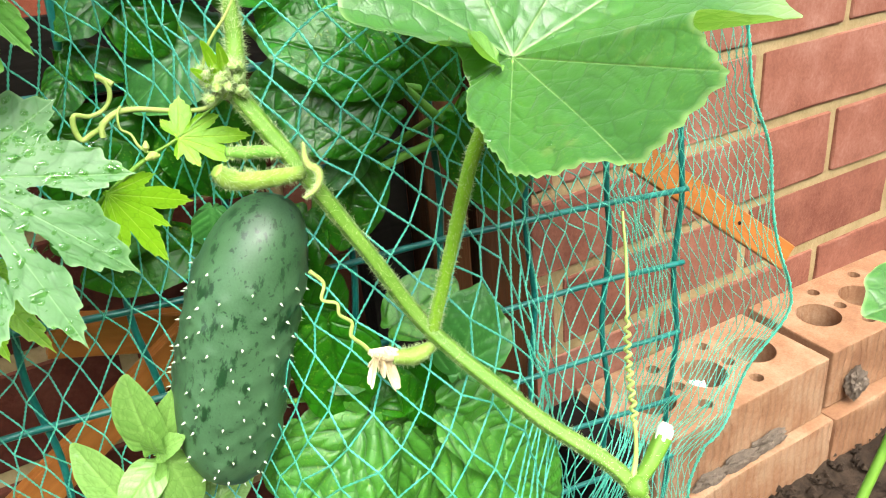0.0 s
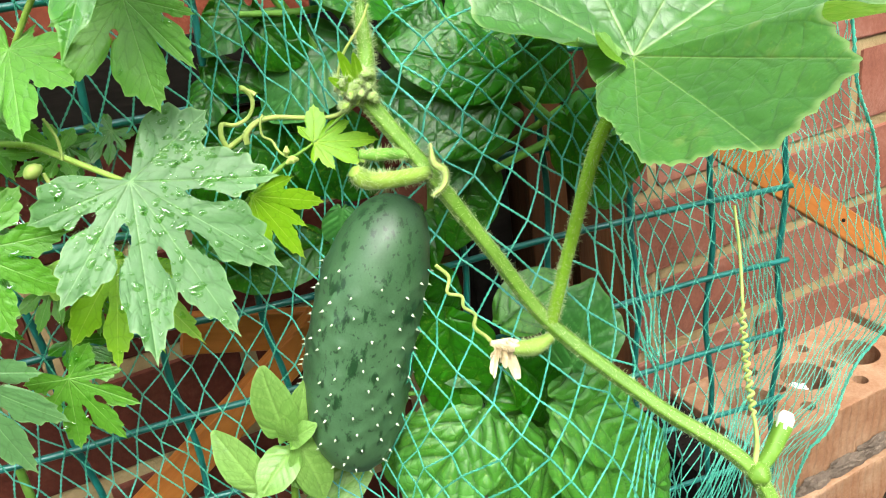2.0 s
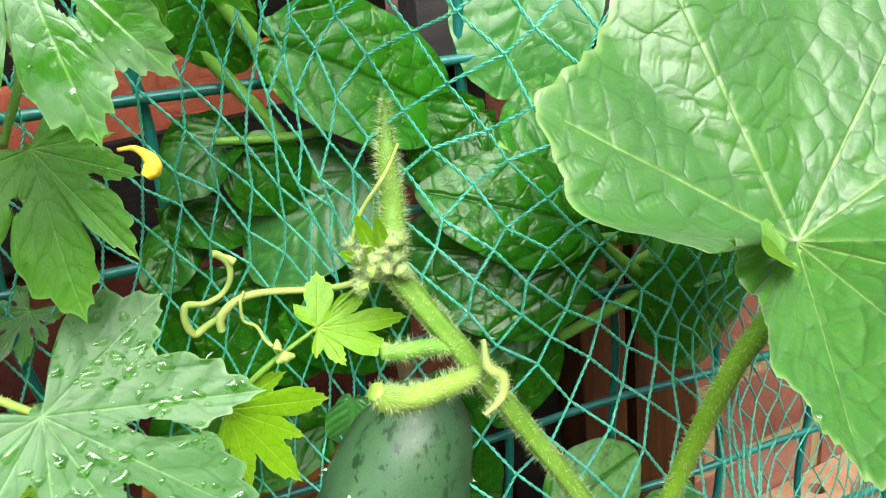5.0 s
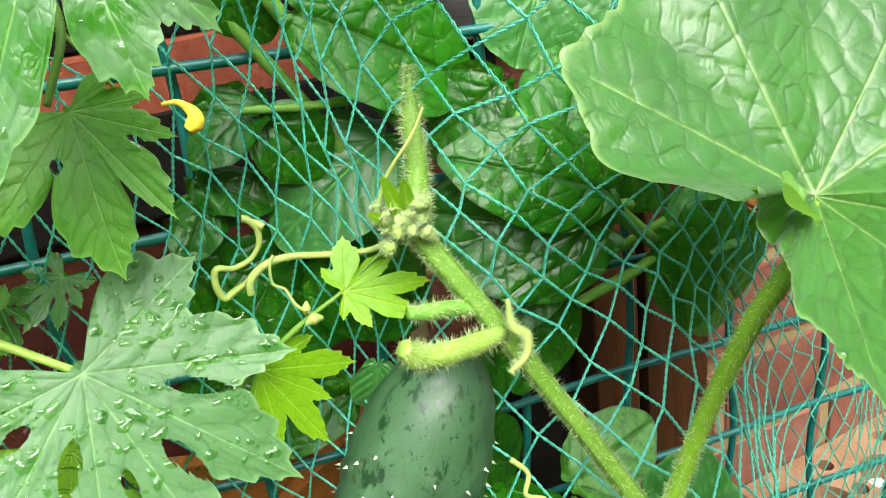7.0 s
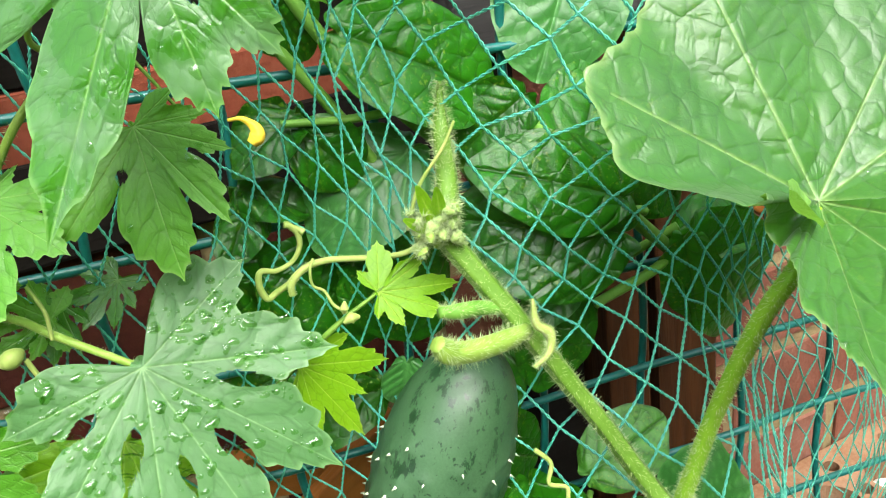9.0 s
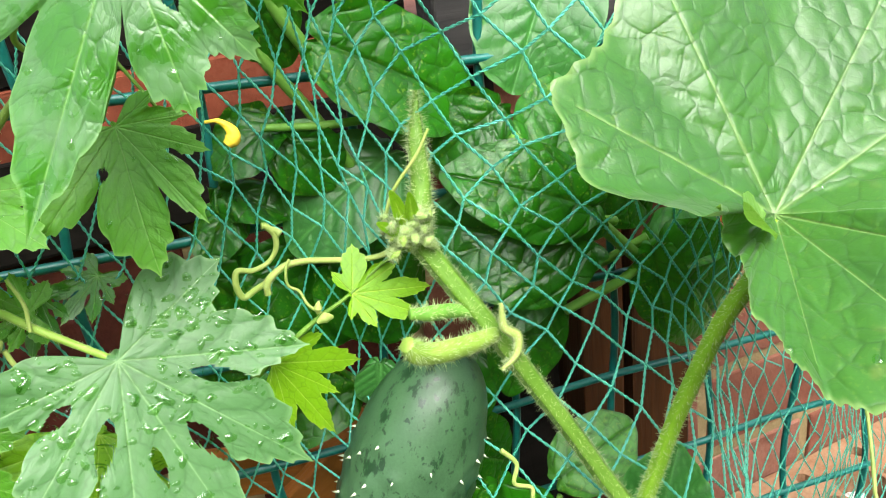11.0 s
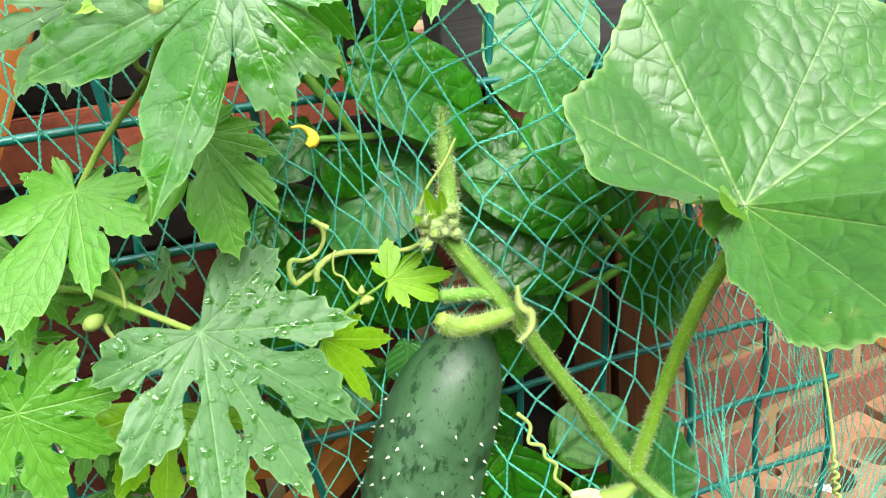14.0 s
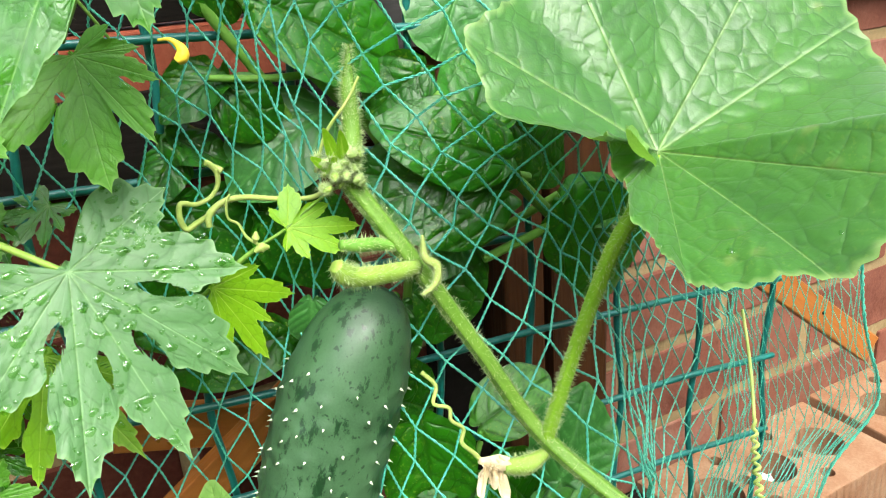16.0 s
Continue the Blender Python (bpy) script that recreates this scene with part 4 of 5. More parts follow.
melon_leaf((-0.6052, -0.1625, 0.4730), (-0.588, -0.200, 0.4116), (0.05, -0.82, 0.56), MELON_LEAF, [(4, 1.0, 16), (31, 0.92, 17), (-22, 0.98, 15), (64, 0.78, 19), (-56, 0.75, 21), (108, 0.60, 38), (-93, 0.54, 36)], 400, 1, big=0.0021,
           clefts=((-74, 0.37), (-36, 0.46), (-8, 0.63), (17, 0.60), (51, 0.58), (87, 0.45)),
           slits=((-74, 0.23, 0.41, 0.018), (-36, 0.22, 0.49, 0.022), (-8, 0.36, 0.56, 0.015), (17, 0.36, 0.64, 0.022), (51, 0.27, 0.56, 0.018)), label="large grey-green lobed leaf beaded with rain")
melon_leaf((-0.578, -0.190, 0.590), (-0.614, -0.197, 0.523), (-0.2, -0.9, 0.35), MELON_WET,
           [(-2, 1.0, 13, 0.66), (36, 0.60, 15, 0.22), (62, 0.56, 15, 0.2), (92, 0.42, 18), (125, 0.40, 36), (-46, 0.90, 17), (-85, 0.5, 16), (-130, 0.4, 40)], 30, 2,
           clefts=((-105, 0.3), (-66, 0.42), (-30, 0.34), (17, 0.22), (50, 0.44), (77, 0.36), (106, 0.32)), slits=((50, 0.22, 0.30, 0.014),),
           label="large wet lobed leaf with dried pale edges", slopes=((-180, 0), (-60, -0.12), (-43, -0.16), (-20, -0.08), (0, 0.05), (36, 0.05), (180, 0)), big=0.003)
melon_leaf((-0.6315, -0.145, 0.5268), (-0.636, -0.172, 0.4985), FACE, MELON_FRESH, [(0, 1.0, 17), (-33, 1.34, 17), (44, 0.80, 20), (82, 0.64, 20), (122, 0.36, 26), (-81, 0.82, 24), (-127, 0.58, 24), (-160, 0.42, 20)], 8, 3, clefts=((-144, 0.30), (-106, 0.42), (-58, 0.50), (-15, 0.44), (22, 0.48), (64, 0.42), (102, 0.28)), slits=((22, 0.40, 0.50, 0.012),), label="light green lobed leaf")
melon_leaf((-0.5883, -0.150, 0.5382), (-0.5890, -0.171, 0.4985), FACE, MELON_FRESH, [(0, 1.0, 16), (28, 0.87, 16), (60, 0.62, 16), (-48, 0.88, 20), (-84, 0.66, 24), (86, 0.46, 20), (118, 0.34, 30)], 4, 4, clefts=((-68, 0.50), (-31, 0.36), (20, 0.42), (47, 0.46), (76, 0.40), (102, 0.28)), slits=((-30, 0.26, 0.40, 0.020), (50, 0.34, 0.48, 0.012)), label="light green lobed leaf hanging down")
melon_leaf((-0.667, -0.155, 0.460), (-0.640, -0.166, 0.438), FACE, MELON_FRESH, [(0, 1.0, 19), (38, 0.98, 19), (80, 0.85, 24), (-40, 1.0, 20), (-85, 0.8, 24), (140, 0.5, 34), (-140, 0.5, 30)], 40, 5, label="lobed green leaf with rain drops")
melon_leaf((-0.500, -0.172, 0.600), (-0.519, -0.195, 0.569), FACE, MELON_FRESH, [(0, 1.0, 13), (30, 1.0, 14), (-32, 0.7, 16), (66, 0.7, 20), (-72, 0.6, 20)], 4, 6, label="light lobed leaf hanging down from above")
melon_leaf((-0.528, -0.151, 0.4663), (-0.4988, -0.1558, 0.4627), (-0.2, -0.85, 0.5), YOUNG_LEAF, [(0, 1.0, 12), (-22, 0.86, 12), (-60, 0.50, 20), (-100, 0.32, 20), (28, 0.66, 15), (84, 0.60, 24), (128, 0.36, 24)], 0, 7, rings=40, segs=240, label="young yellow-green lobed leaf", wave=0.001,
           clefts=((-80, 0.25), (-42, 0.30), (-11, 0.52), (15, 0.36), (52, 0.24), (108, 0.28)), slits=())
melon_leaf((-0.5602, -0.156, 0.4524), (-0.5425, -0.158, 0.4172), (0.2, -0.85, 0.5), YOUNG_LEAF, [(0, 1.0, 12), (20, 0.80, 10), (42, 0.98, 13), (68, 0.58, 16), (-26, 0.68, 13), (-55, 0.4, 18)], 0, 8, rings=40, segs=240, label="young yellow-green lobed leaf", wave=0.001,
           clefts=((-40, 0.35), (-12, 0.45), (10, 0.70), (30, 0.48), (56, 0.42)), slits=())
# more leaves round and behind these
melon_leaf((-0.619, -0.130, 0.432), (-0.634, -0.148, 0.389), FACE, YOUNG_LEAF, [(0, 1.0, 13), (-27, 0.9, 14), (27, 0.95, 13), (46, 1.1, 11), (75, 0.7, 20), (-70, 0.8, 24)], 8, 9, label="yellow-green lobed leaf behind the large one")
melon_leaf((-0.652, -0.146, 0.392), (-0.638, -0.158, 0.360), FACE, MELON_FRESH, SMALL, 24, 10, label="small green lobed leaf with rain drops")
melon_leaf((-0.588, -0.172, 0.594), (-0.620, -0.176, 0.584), FACE, YOUNG_LEAF, [(0, 1.0, 16), (-26, 0.85, 14), (-52, 0.55, 18), (40, 0.35, 30)], 4, 11, label="pale yellow-green lobed leaf")
melon_leaf((-0.616, -0.165, 0.615), (-0.630, -0.178, 0.589), FACE, MELON_LEAF, SMALL, 14, 12, label="grey-green lobed leaf with rain drops")
melon_leaf((-0.618, -0.138, 0.585), (-0.643, -0.142, 0.559), FACE, MELON_LEAF, SMALL, 12, 13, label="grey-green lobed leaf")
melon_leaf((-0.557, -0.158, 0.597), (-0.525, -0.152, 0.559), FACE, MELON_DARK, [(0, 1.0, 14), (26, 0.8, 14), (-28, 0.75, 15), (58, 0.8, 18), (-70, 0.6, 24), (120, 0.6, 34)], 8, 14, label="dark green lobed leaf")
melon_leaf((-0.626, -0.135, 0.484), (-0.648, -0.138, 0.490), FACE, MELON_FRESH, SMALL, 10, 15, label="small green lobed leaf with rain drops")
melon_leaf((-0.655, -0.125, 0.505), (-0.662, -0.135, 0.470), FACE, MELON_FRESH, SMALL, 6, 16, label="green lobed leaf")
melon_leaf((-0.548, -0.165, 0.612), (-0.560, -0.178, 0.592), FACE, YOUNG_LEAF, SMALL, 3, 17, label="pale yellow-green lobed leaf")
melon_leaf((-0.672, -0.140, 0.560), (-0.660, -0.150, 0.530), FACE, MELON_FRESH, SMALL, 6, 18, label="green lobed leaf")
melon_leaf((-0.688, -0.155, 0.414), (-0.674, -0.165, 0.362), FACE, MELON_LEAF, SMALL, 10, 19, label="green lobed leaf with rain drops")

# the vine's leaves close the gap behind
for k, (b, tp, m) in enumerate((
          ((-0.642, -0.118, 0.494), (-0.657, -0.128, 0.48), MELON_FRESH),
          ((-0.624, -0.118, 0.482), (-0.632, -0.128, 0.465), MELON_DARK),
          ((-0.663, -0.118, 0.471), (-0.649, -0.128, 0.461), MELON_FRESH),
          ((-0.667, -0.118, 0.449), (-0.65, -0.128, 0.432), MELON_DARK),
          ((-0.647, -0.118, 0.425), (-0.66, -0.128, 0.408), MELON_FRESH),
          ((-0.605, -0.118, 0.484), (-0.62, -0.128, 0.475), MELON_DARK),
          ((-0.679, -0.118, 0.42), (-0.665, -0.128, 0.407), MELON_DARK),
          ((-0.632, -0.118, 0.413), (-0.646, -0.128, 0.4), MELON_FRESH),
          ((-0.649, -0.118, 0.396), (-0.632, -0.128, 0.383), MELON_DARK))):
    melon_leaf(b, tp, FACE, m, SMALL, 6, 120 + k, rings=40, segs=200, label="green lobed leaf deep among the others")


def melon_stem(name, pts, radius, hairs=0, mat=None, label="", n=50):
    return vine_tube(name, pts, radius, mat or STEM, n, 12, 0.06, hairs, 0.0013, melon, label, 70 + hairs)


melon_stem("leaf_stalk", [(-0.690, -0.105, 0.500), (-0.645, -0.135, 0.492), (-0.634, -0.140, 0.489), (-0.624, -0.149, 0.4835), (-0.6055, -0.1595, 0.4715)], [0.0013, 0.0013, 0.0013, 0.0011], 200, YOUNG_FRUIT)
melon_stem("leaf_stalk", [(-0.594, -0.166, 0.580), (-0.598, -0.160, 0.569), (-0.604, -0.155, 0.558), (-0.618, -0.148, 0.543), (-0.6305, -0.1405, 0.5255)], [0.0013, 0.0012, 0.0012, 0.0012, 0.0011], 220, YOUNG_FRUIT)
melon_stem("leaf_stalk", [(-0.600, -0.145, 0.600), (-0.588, -0.165, 0.598), (-0.5785, -0.188, 0.590)], [0.0014, 0.0014, 0.0012], 60, YOUNG_FRUIT)
melon_stem("leaf_stalk", [(-0.588, -0.140, 0.575), (-0.584, -0.158, 0.560), (-0.592, -0.169, 0.544)], [0.0011, 0.0011, 0.0009], 40)
melon_stem("leaf_stalk", [(-0.5680, -0.150, 0.4445), (-0.5499, -0.152, 0.4571), (-0.5401, -0.152, 0.4622), (-0.5294, -0.1505, 0.4657), (-0.5159, -0.149, 0.4727), (-0.5064, -0.155, 0.4801)], [0.0010, 0.0010, 0.0007, 0.0006, 0.0006], 20, STEM)
melon_stem("stem", [(-0.705, -0.100, 0.640), (-0.700, -0.098, 0.560), (-0.690, -0.100, 0.500), (-0.690, -0.085, 0.420), (-0.700, -0.060, 0.300), (-0.705, -0.055, 0.0)], [0.002, 0.002, 0.0022, 0.0024, 0.0026], 0, DARK_STEM)
melon_stem("tendril", [(-0.5458, -0.143, 0.4815), (-0.5478, -0.145, 0.4795), (-0.5482, -0.145, 0.4734), (-0.5450, -0.146, 0.4705), (-0.5435, -0.149, 0.4660), (-0.5400, -0.151, 0.4625)], [0.0005, 0.0005, 0.0006], 0, TENDRIL)
melon_stem("tendril", [(-0.628, -0.145, 0.500), (-0.6255, -0.148, 0.492), (-0.626, -0.150, 0.484)], [0.0006, 0.0006], 0, TENDRIL)
melon_stem("tendril", [(-0.586, -0.140, 0.560), (-0.579, -0.146, 0.547), (-0.5745, -0.150, 0.538)], [0.0006, 0.0005], 0, STEM)
for pts, rad in (([(-0.5425, -0.1555, 0.4650), (-0.5420, -0.156, 0.4672), (-0.5415, -0.156, 0.4695)], [0.0004, 0.0015, 0.0004]), ([(-0.5430, -0.1555, 0.4618), (-0.5403, -0.156, 0.4630), (-0.5375, -0.156, 0.4625)], [0.0006, 0.0020, 0.0006])):
    melon_stem("bud", pts, rad, 0, TENDRIL)
melon_stem("bud", [(-0.6405, -0.151, 0.481), (-0.637, -0.152, 0.483), (-0.6335, -0.151, 0.484)], [0.0006, 0.0020, 0.0027, 0.0029, 0.0026, 0.0019, 0.0006], 0, TENDRIL, "round yellow-green bud")
melon_stem("bud_stalk", [(-0.634, -0.151, 0.481), (-0.632, -0.151, 0.474), (-0.628, -0.150, 0.468)], [0.0008, 0.0008], 0, TENDRIL)
melon_stem("bud", [(-0.5995, -0.179, 0.579), (-0.598, -0.180, 0.583), (-0.597, -0.180, 0.587)], [0.0008, 0.0020, 0.0026, 0.0028, 0.0025, 0.0018, 0.0006], 0, TENDRIL, "pale green pointed bud")
melon_stem("bud_stalk", [(-0.6005, -0.179, 0.577), (-0.606, -0.168, 0.567), (-0.600, -0.160, 0.560)], [0.0007, 0.0009], 0, TENDRIL)
melon_stem("withered_flower", [(-0.5700, -0.195, 0.5440), (-0.5668, -0.196, 0.5438), (-0.5645, -0.197, 0.5414), (-0.5645, -0.197, 0.5392), (-0.5662, -0.197, 0.5378)], [0.0004, 0.0005, 0.0008, 0.0014, 0.0019, 0.0019, 0.0012], 0, YELLOW, "curled yellow dried flower")

# ---- climbing spinach behind the net ----
spinach = thing("climbing_spinach", "glossy dark green round-leaved climber behind the netting", "climbing plant", at=(-0.48, -0.11, 0.0))


def round_leaf(base, tip, facing=FACE, mat=None, width=0.9, seed=0, point=0.06, owner=None, wave=0.002, cup=0.05, rings=44, segs=120, label="", wobble=0.02, puff=0.0004):
    owner = owner or spinach
    L = (Vector(tip) - Vector(base)).length
    m = frame_of(base, tip, facing)
    me = blade("leaf", rounded(L, width, point, wobble, seed), [(0, L * 0.95)], mat or SPINACH_LEAF, rings, segs, min(0.0125, L * 0.17), 0.0006, puff * min(1.0, L / 0.06) ** 1.5, -cup * L, 0.15, wave, 3, 0.06, seed, 0.00090, 0.75, mild=2.2)
    return part("leaf", me, owner, label, Matrix.Translation(-Vector(owner.location)) @ m)


round_leaf((-0.438, -0.165, 0.4655), (-0.494, -0.142, 0.4800), (-0.28, -0.90, 0.33), None, 0.98, 11, wobble=0.012, rings=70, segs=200)
round_leaf((-0.437, -0.163, 0.4790), (-0.4855, -0.149, 0.5015), (-0.25, -0.80, 0.55), None, 0.74, 12, wobble=0.015, rings=60, segs=180)
round_leaf((-0.4436, -0.148, 0.4900), (-0.4200, -0.135, 0.5240), FACE, SPINACH_MID, 0.95, 31)
round_leaf((-0.4560, -0.134, 0.5150), (-0.4830, -0.132, 0.5000), FACE, None, 0.98, 53)
round_leaf((-0.4951, -0.116, 0.5010), (-0.5423, -0.124, 0.4790), (-0.34, -0.80, 0.50), SPINACH_PALE, 0.86, 13, rings=60, segs=180)
round_leaf((-0.5335, -0.112, 0.5157), (-0.5170, -0.122, 0.4950), FACE, None, 1.02, 14, 0.02)
round_leaf((-0.5150, -0.118, 0.5470), (-0.4590, -0.136, 0.5175), (-0.25, -0.82, 0.50), SPINACH_MID, 0.74, 15, rings=60, segs=180)
round_leaf((-0.4130, -0.112, 0.5680), (-0.4480, -0.134, 0.5200), FACE, SPINACH_PALE, 0.90, 16, 0.02, rings=60, segs=180)
round_leaf((-0.5330, -0.105, 0.5210), (-0.5600, -0.116, 0.5110), (-0.4, -0.7, 0.6), None, 0.9, 17, wave=0.004)
round_leaf((-0.5580, -0.103, 0.5000), (-0.5360, -0.114, 0.4870), (0.1, -0.85, 0.5), None, 0.8, 18, wave=0.004)
round_leaf((-0.5560, -0.105, 0.4930), (-0.5700, -0.114, 0.4760), FACE, None, 0.9, 54, wave=0.004)
round_leaf((-0.555, -0.110, 0.466), (-0.508, -0.118, 0.436), FACE, None, 0.85, 19)
round_leaf((-0.570, -0.105, 0.468), (-0.532, -0.112, 0.418), FACE, None, 0.9, 32)
round_leaf((-0.525, -0.114, 0.462), (-0.484, -0.120, 0.428), FACE, None, 0.9, 33)
round_leaf((-0.519, -0.140, 0.4290), (-0.5235, -0.142, 0.4080), FACE, SPINACH_PALE, 0.9, 55)
round_leaf((-0.440, -0.128, 0.4310), (-0.462, -0.136, 0.3890), FACE, None, 0.80, 20)
round_leaf((-0.4440, -0.138, 0.4360), (-0.4660, -0.144, 0.4270), FACE, SPINACH_PALE, 0.7, 56)
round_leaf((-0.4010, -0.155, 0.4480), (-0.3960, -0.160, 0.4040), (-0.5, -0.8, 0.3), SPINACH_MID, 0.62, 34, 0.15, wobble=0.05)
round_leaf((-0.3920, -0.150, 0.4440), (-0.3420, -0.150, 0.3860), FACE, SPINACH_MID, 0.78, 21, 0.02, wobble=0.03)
round_leaf((-0.420, -0.140, 0.490), (-0.385, -0.142, 0.455), FACE, None, 0.85, 35)
round_leaf((-0.3896, -0.140, 0.4400), (-0.3437, -0.142, 0.4440), (-0.3, -0.75, 0.6), SPINACH_MID, 0.72, 59, wobble=0.03)
round_leaf((-0.5230, -0.108, 0.4010), (-0.5790, -0.110, 0.4000), FACE, SPINACH_MID, 0.62, 23)
round_leaf((-0.535, -0.106, 0.425), (-0.585, -0.106, 0.418), FACE, None, 0.8, 36)
round_leaf((-0.470, -0.118, 0.405), (-0.498, -0.125, 0.370), FACE, None, 0.85, 37)
round_leaf((-0.540, -0.110, 0.575), (-0.525, -0.115, 0.540), FACE, None, 0.85, 38)
round_leaf((-0.490, -0.110, 0.590), (-0.500, -0.118, 0.555), FACE, None, 0.85, 39)
LOWER = (-0.2, -0.62, 0.75)
round_leaf((-0.4710, -0.160, 0.3040), (-0.5242, -0.170, 0.2650), (-0.3, -0.75, 0.60), SPINACH_LIGHT, 0.92, 25, rings=96, segs=260, wobble=0.025, puff=0.0016)
round_leaf((-0.4534, -0.165, 0.2910), (-0.4700, -0.180, 0.2430), (-0.1, -0.75, 0.62), SPINACH_LIGHT, 0.72, 26, rings=90, segs=240, puff=0.0016)
round_leaf((-0.4368, -0.168, 0.2800), (-0.4247, -0.186, 0.2250), (-0.1, -0.78, 0.60), SPINACH_LIGHT, 0.86, 27, rings=90, segs=240, wobble=0.03, puff=0.0016)
round_leaf((-0.4300, -0.170, 0.2990), (-0.3690, -0.186, 0.2570), (-0.15, -0.70, 0.68), SPINACH_LIGHT, 0.80, 45, rings=96, segs=260, wobble=0.025, puff=0.0016)
round_leaf((-0.4306, -0.177, 0.2800), (-0.3631, -0.199, 0.2160), (-0.2, -0.78, 0.58), SPINACH_LIGHT, 0.78, 48, wave=0.003, rings=96, segs=260, wobble=0.03, puff=0.0016)
round_leaf((-0.4788, -0.150, 0.3590), (-0.4804, -0.162, 0.3050), (-0.3, -0.80, 0.50), SPINACH_MID, 0.92, 49, rings=90, segs=240, wobble=0.03)
round_leaf((-0.4544, -0.146, 0.3310), (-0.4930, -0.150, 0.3360), (-0.1, -0.70, 0.68), SPINACH_MID, 0.95, 24, wobble=0.03)
round_leaf((-0.4430, -0.152, 0.3210), (-0.4130, -0.162, 0.2820), (-0.1, -0.75, 0.64), SPINACH_MID, 0.88, 40, wobble=0.03)
round_leaf((-0.4620, -0.151, 0.3010), (-0.4330, -0.153, 0.3120), LOWER, SPINACH_MID, 0.9, 57, wobble=0.03)
round_leaf((-0.4273, -0.185, 0.3290), (-0.4130, -0.188, 0.3710), (-0.2, -0.72, 0.66), SPINACH_PALE, 1.0, 51, wobble=0.03)
round_leaf((-0.4390, -0.150, 0.2860), (-0.4650, -0.155, 0.2835), LOWER, SPINACH_LIGHT, 0.7, 58)
round_leaf((-0.425, -0.143, 0.300), (-0.385, -0.158, 0.262), LOWER, SPINACH_MID, 0.8, 46)
round_leaf((-0.500, -0.128, 0.375), (-0.455, -0.133, 0.345), FACE, None, 0.85, 47)
round_leaf((-0.440, -0.136, 0.336), (-0.402, -0.144, 0.358), LOWER, SPINACH_LIGHT, 0.85, 28)
round_leaf((-0.425, -0.165, 0.262), (-0.372, -0.185, 0.190), (-0.2, -0.75, 0.62), SPINACH_MID, 0.8, 52, wobble=0.03)
round_leaf((-0.500, -0.143, 0.300), (-0.510, -0.150, 0.245), LOWER, SPINACH_LIGHT, 0.85, 41)
round_leaf((-0.440, -0.150, 0.275), (-0.420, -0.160, 0.225), LOWER, SPINACH_LIGHT, 0.85, 42)
round_leaf((-0.568, -0.135, 0.262), (-0.532, -0.140, 0.284), LOWER, BASIL_LEAF, 0.6, 29)
round_leaf((-0.600, -0.120, 0.240), (-0.560, -0.125, 0.225), LOWER, SPINACH_MID, 0.85, 43)
round_leaf((-0.640, -0.110, 0.250), (-0.670, -0.115, 0.270), LOWER, SPINACH_MID, 0.72, 44)


# unseen leaves added above the climber to shade the gap behind it
g = np.random.default_rng(61)
for k in range(18):
    b = np.array((g.uniform(-0.56, -0.40), g.uniform(-0.13, -0.03), g.uniform(0.64, 0.76)))
    round_leaf(b, b + np.array((g.uniform(-0.05, 0.05), g.uniform(-0.05, 0.02), g.uniform(-0.03, 0.0))), (g.uniform(-0.3, 0.3), -0.5, 0.8), None, 0.92, 200 + k, rings=16, segs=60)


def spinach_stem(pts, radius):
    vine_tube("stem", pts, radius, DARK_STEM, 60, 10, owner=spinach)


spinach_stem([(-0.545, -0.105, 0.600), (-0.521, -0.112, 0.548), (-0.498, -0.116, 0.517), (-0.470, -0.118, 0.480), (-0.460, -0.112, 0.420), (-0.470, -0.110, 0.330), (-0.475, -0.108, 0.0)], [0.0026, 0.0028, 0.003, 0.0035])
spinach_stem([(-0.560, -0.104, 0.590), (-0.535, -0.108, 0.545), (-0.520, -0.112, 0.520), (-0.505, -0.112, 0.490)], [0.0022, 0.0024])
spinach_stem([(-0.540, -0.112, 0.520), (-0.515, -0.116, 0.517), (-0.490, -0.120, 0.517)], [0.0014, 0.0018])
spinach_stem([(-0.455, -0.140, 0.505), (-0.438, -0.150, 0.482), (-0.432, -0.155, 0.472), (-0.406, -0.150, 0.445), (-0.374, -0.140, 0.415)], [0.0022, 0.0026, 0.003, 0.0028])
spinach_stem([(-0.400, -0.150, 0.452), (-0.430, -0.130, 0.430), (-0.450, -0.118, 0.410), (-0.470, -0.110, 0.380)], [0.002, 0.0026])
spinach_stem([(-0.505, -0.140, 0.318), (-0.480, -0.146, 0.315), (-0.455, -0.146, 0.318), (-0.440, -0.135, 0.325)], [0.0014, 0.0016])

spinach_stem([(-0.4417, -0.150, 0.4308), (-0.4282, -0.151, 0.4340), (-0.4143, -0.151, 0.4366), (-0.4017, -0.150, 0.4404), (-0.3889, -0.148, 0.4386)], [0.0020, 0.0022, 0.0020, 0.0013])
spinach_stem([(-0.4181, -0.152, 0.4643), (-0.4239, -0.154, 0.4668), (-0.4310, -0.158, 0.4690), (-0.4390, -0.163, 0.4665)], [0.0022, 0.0016, 0.0013])

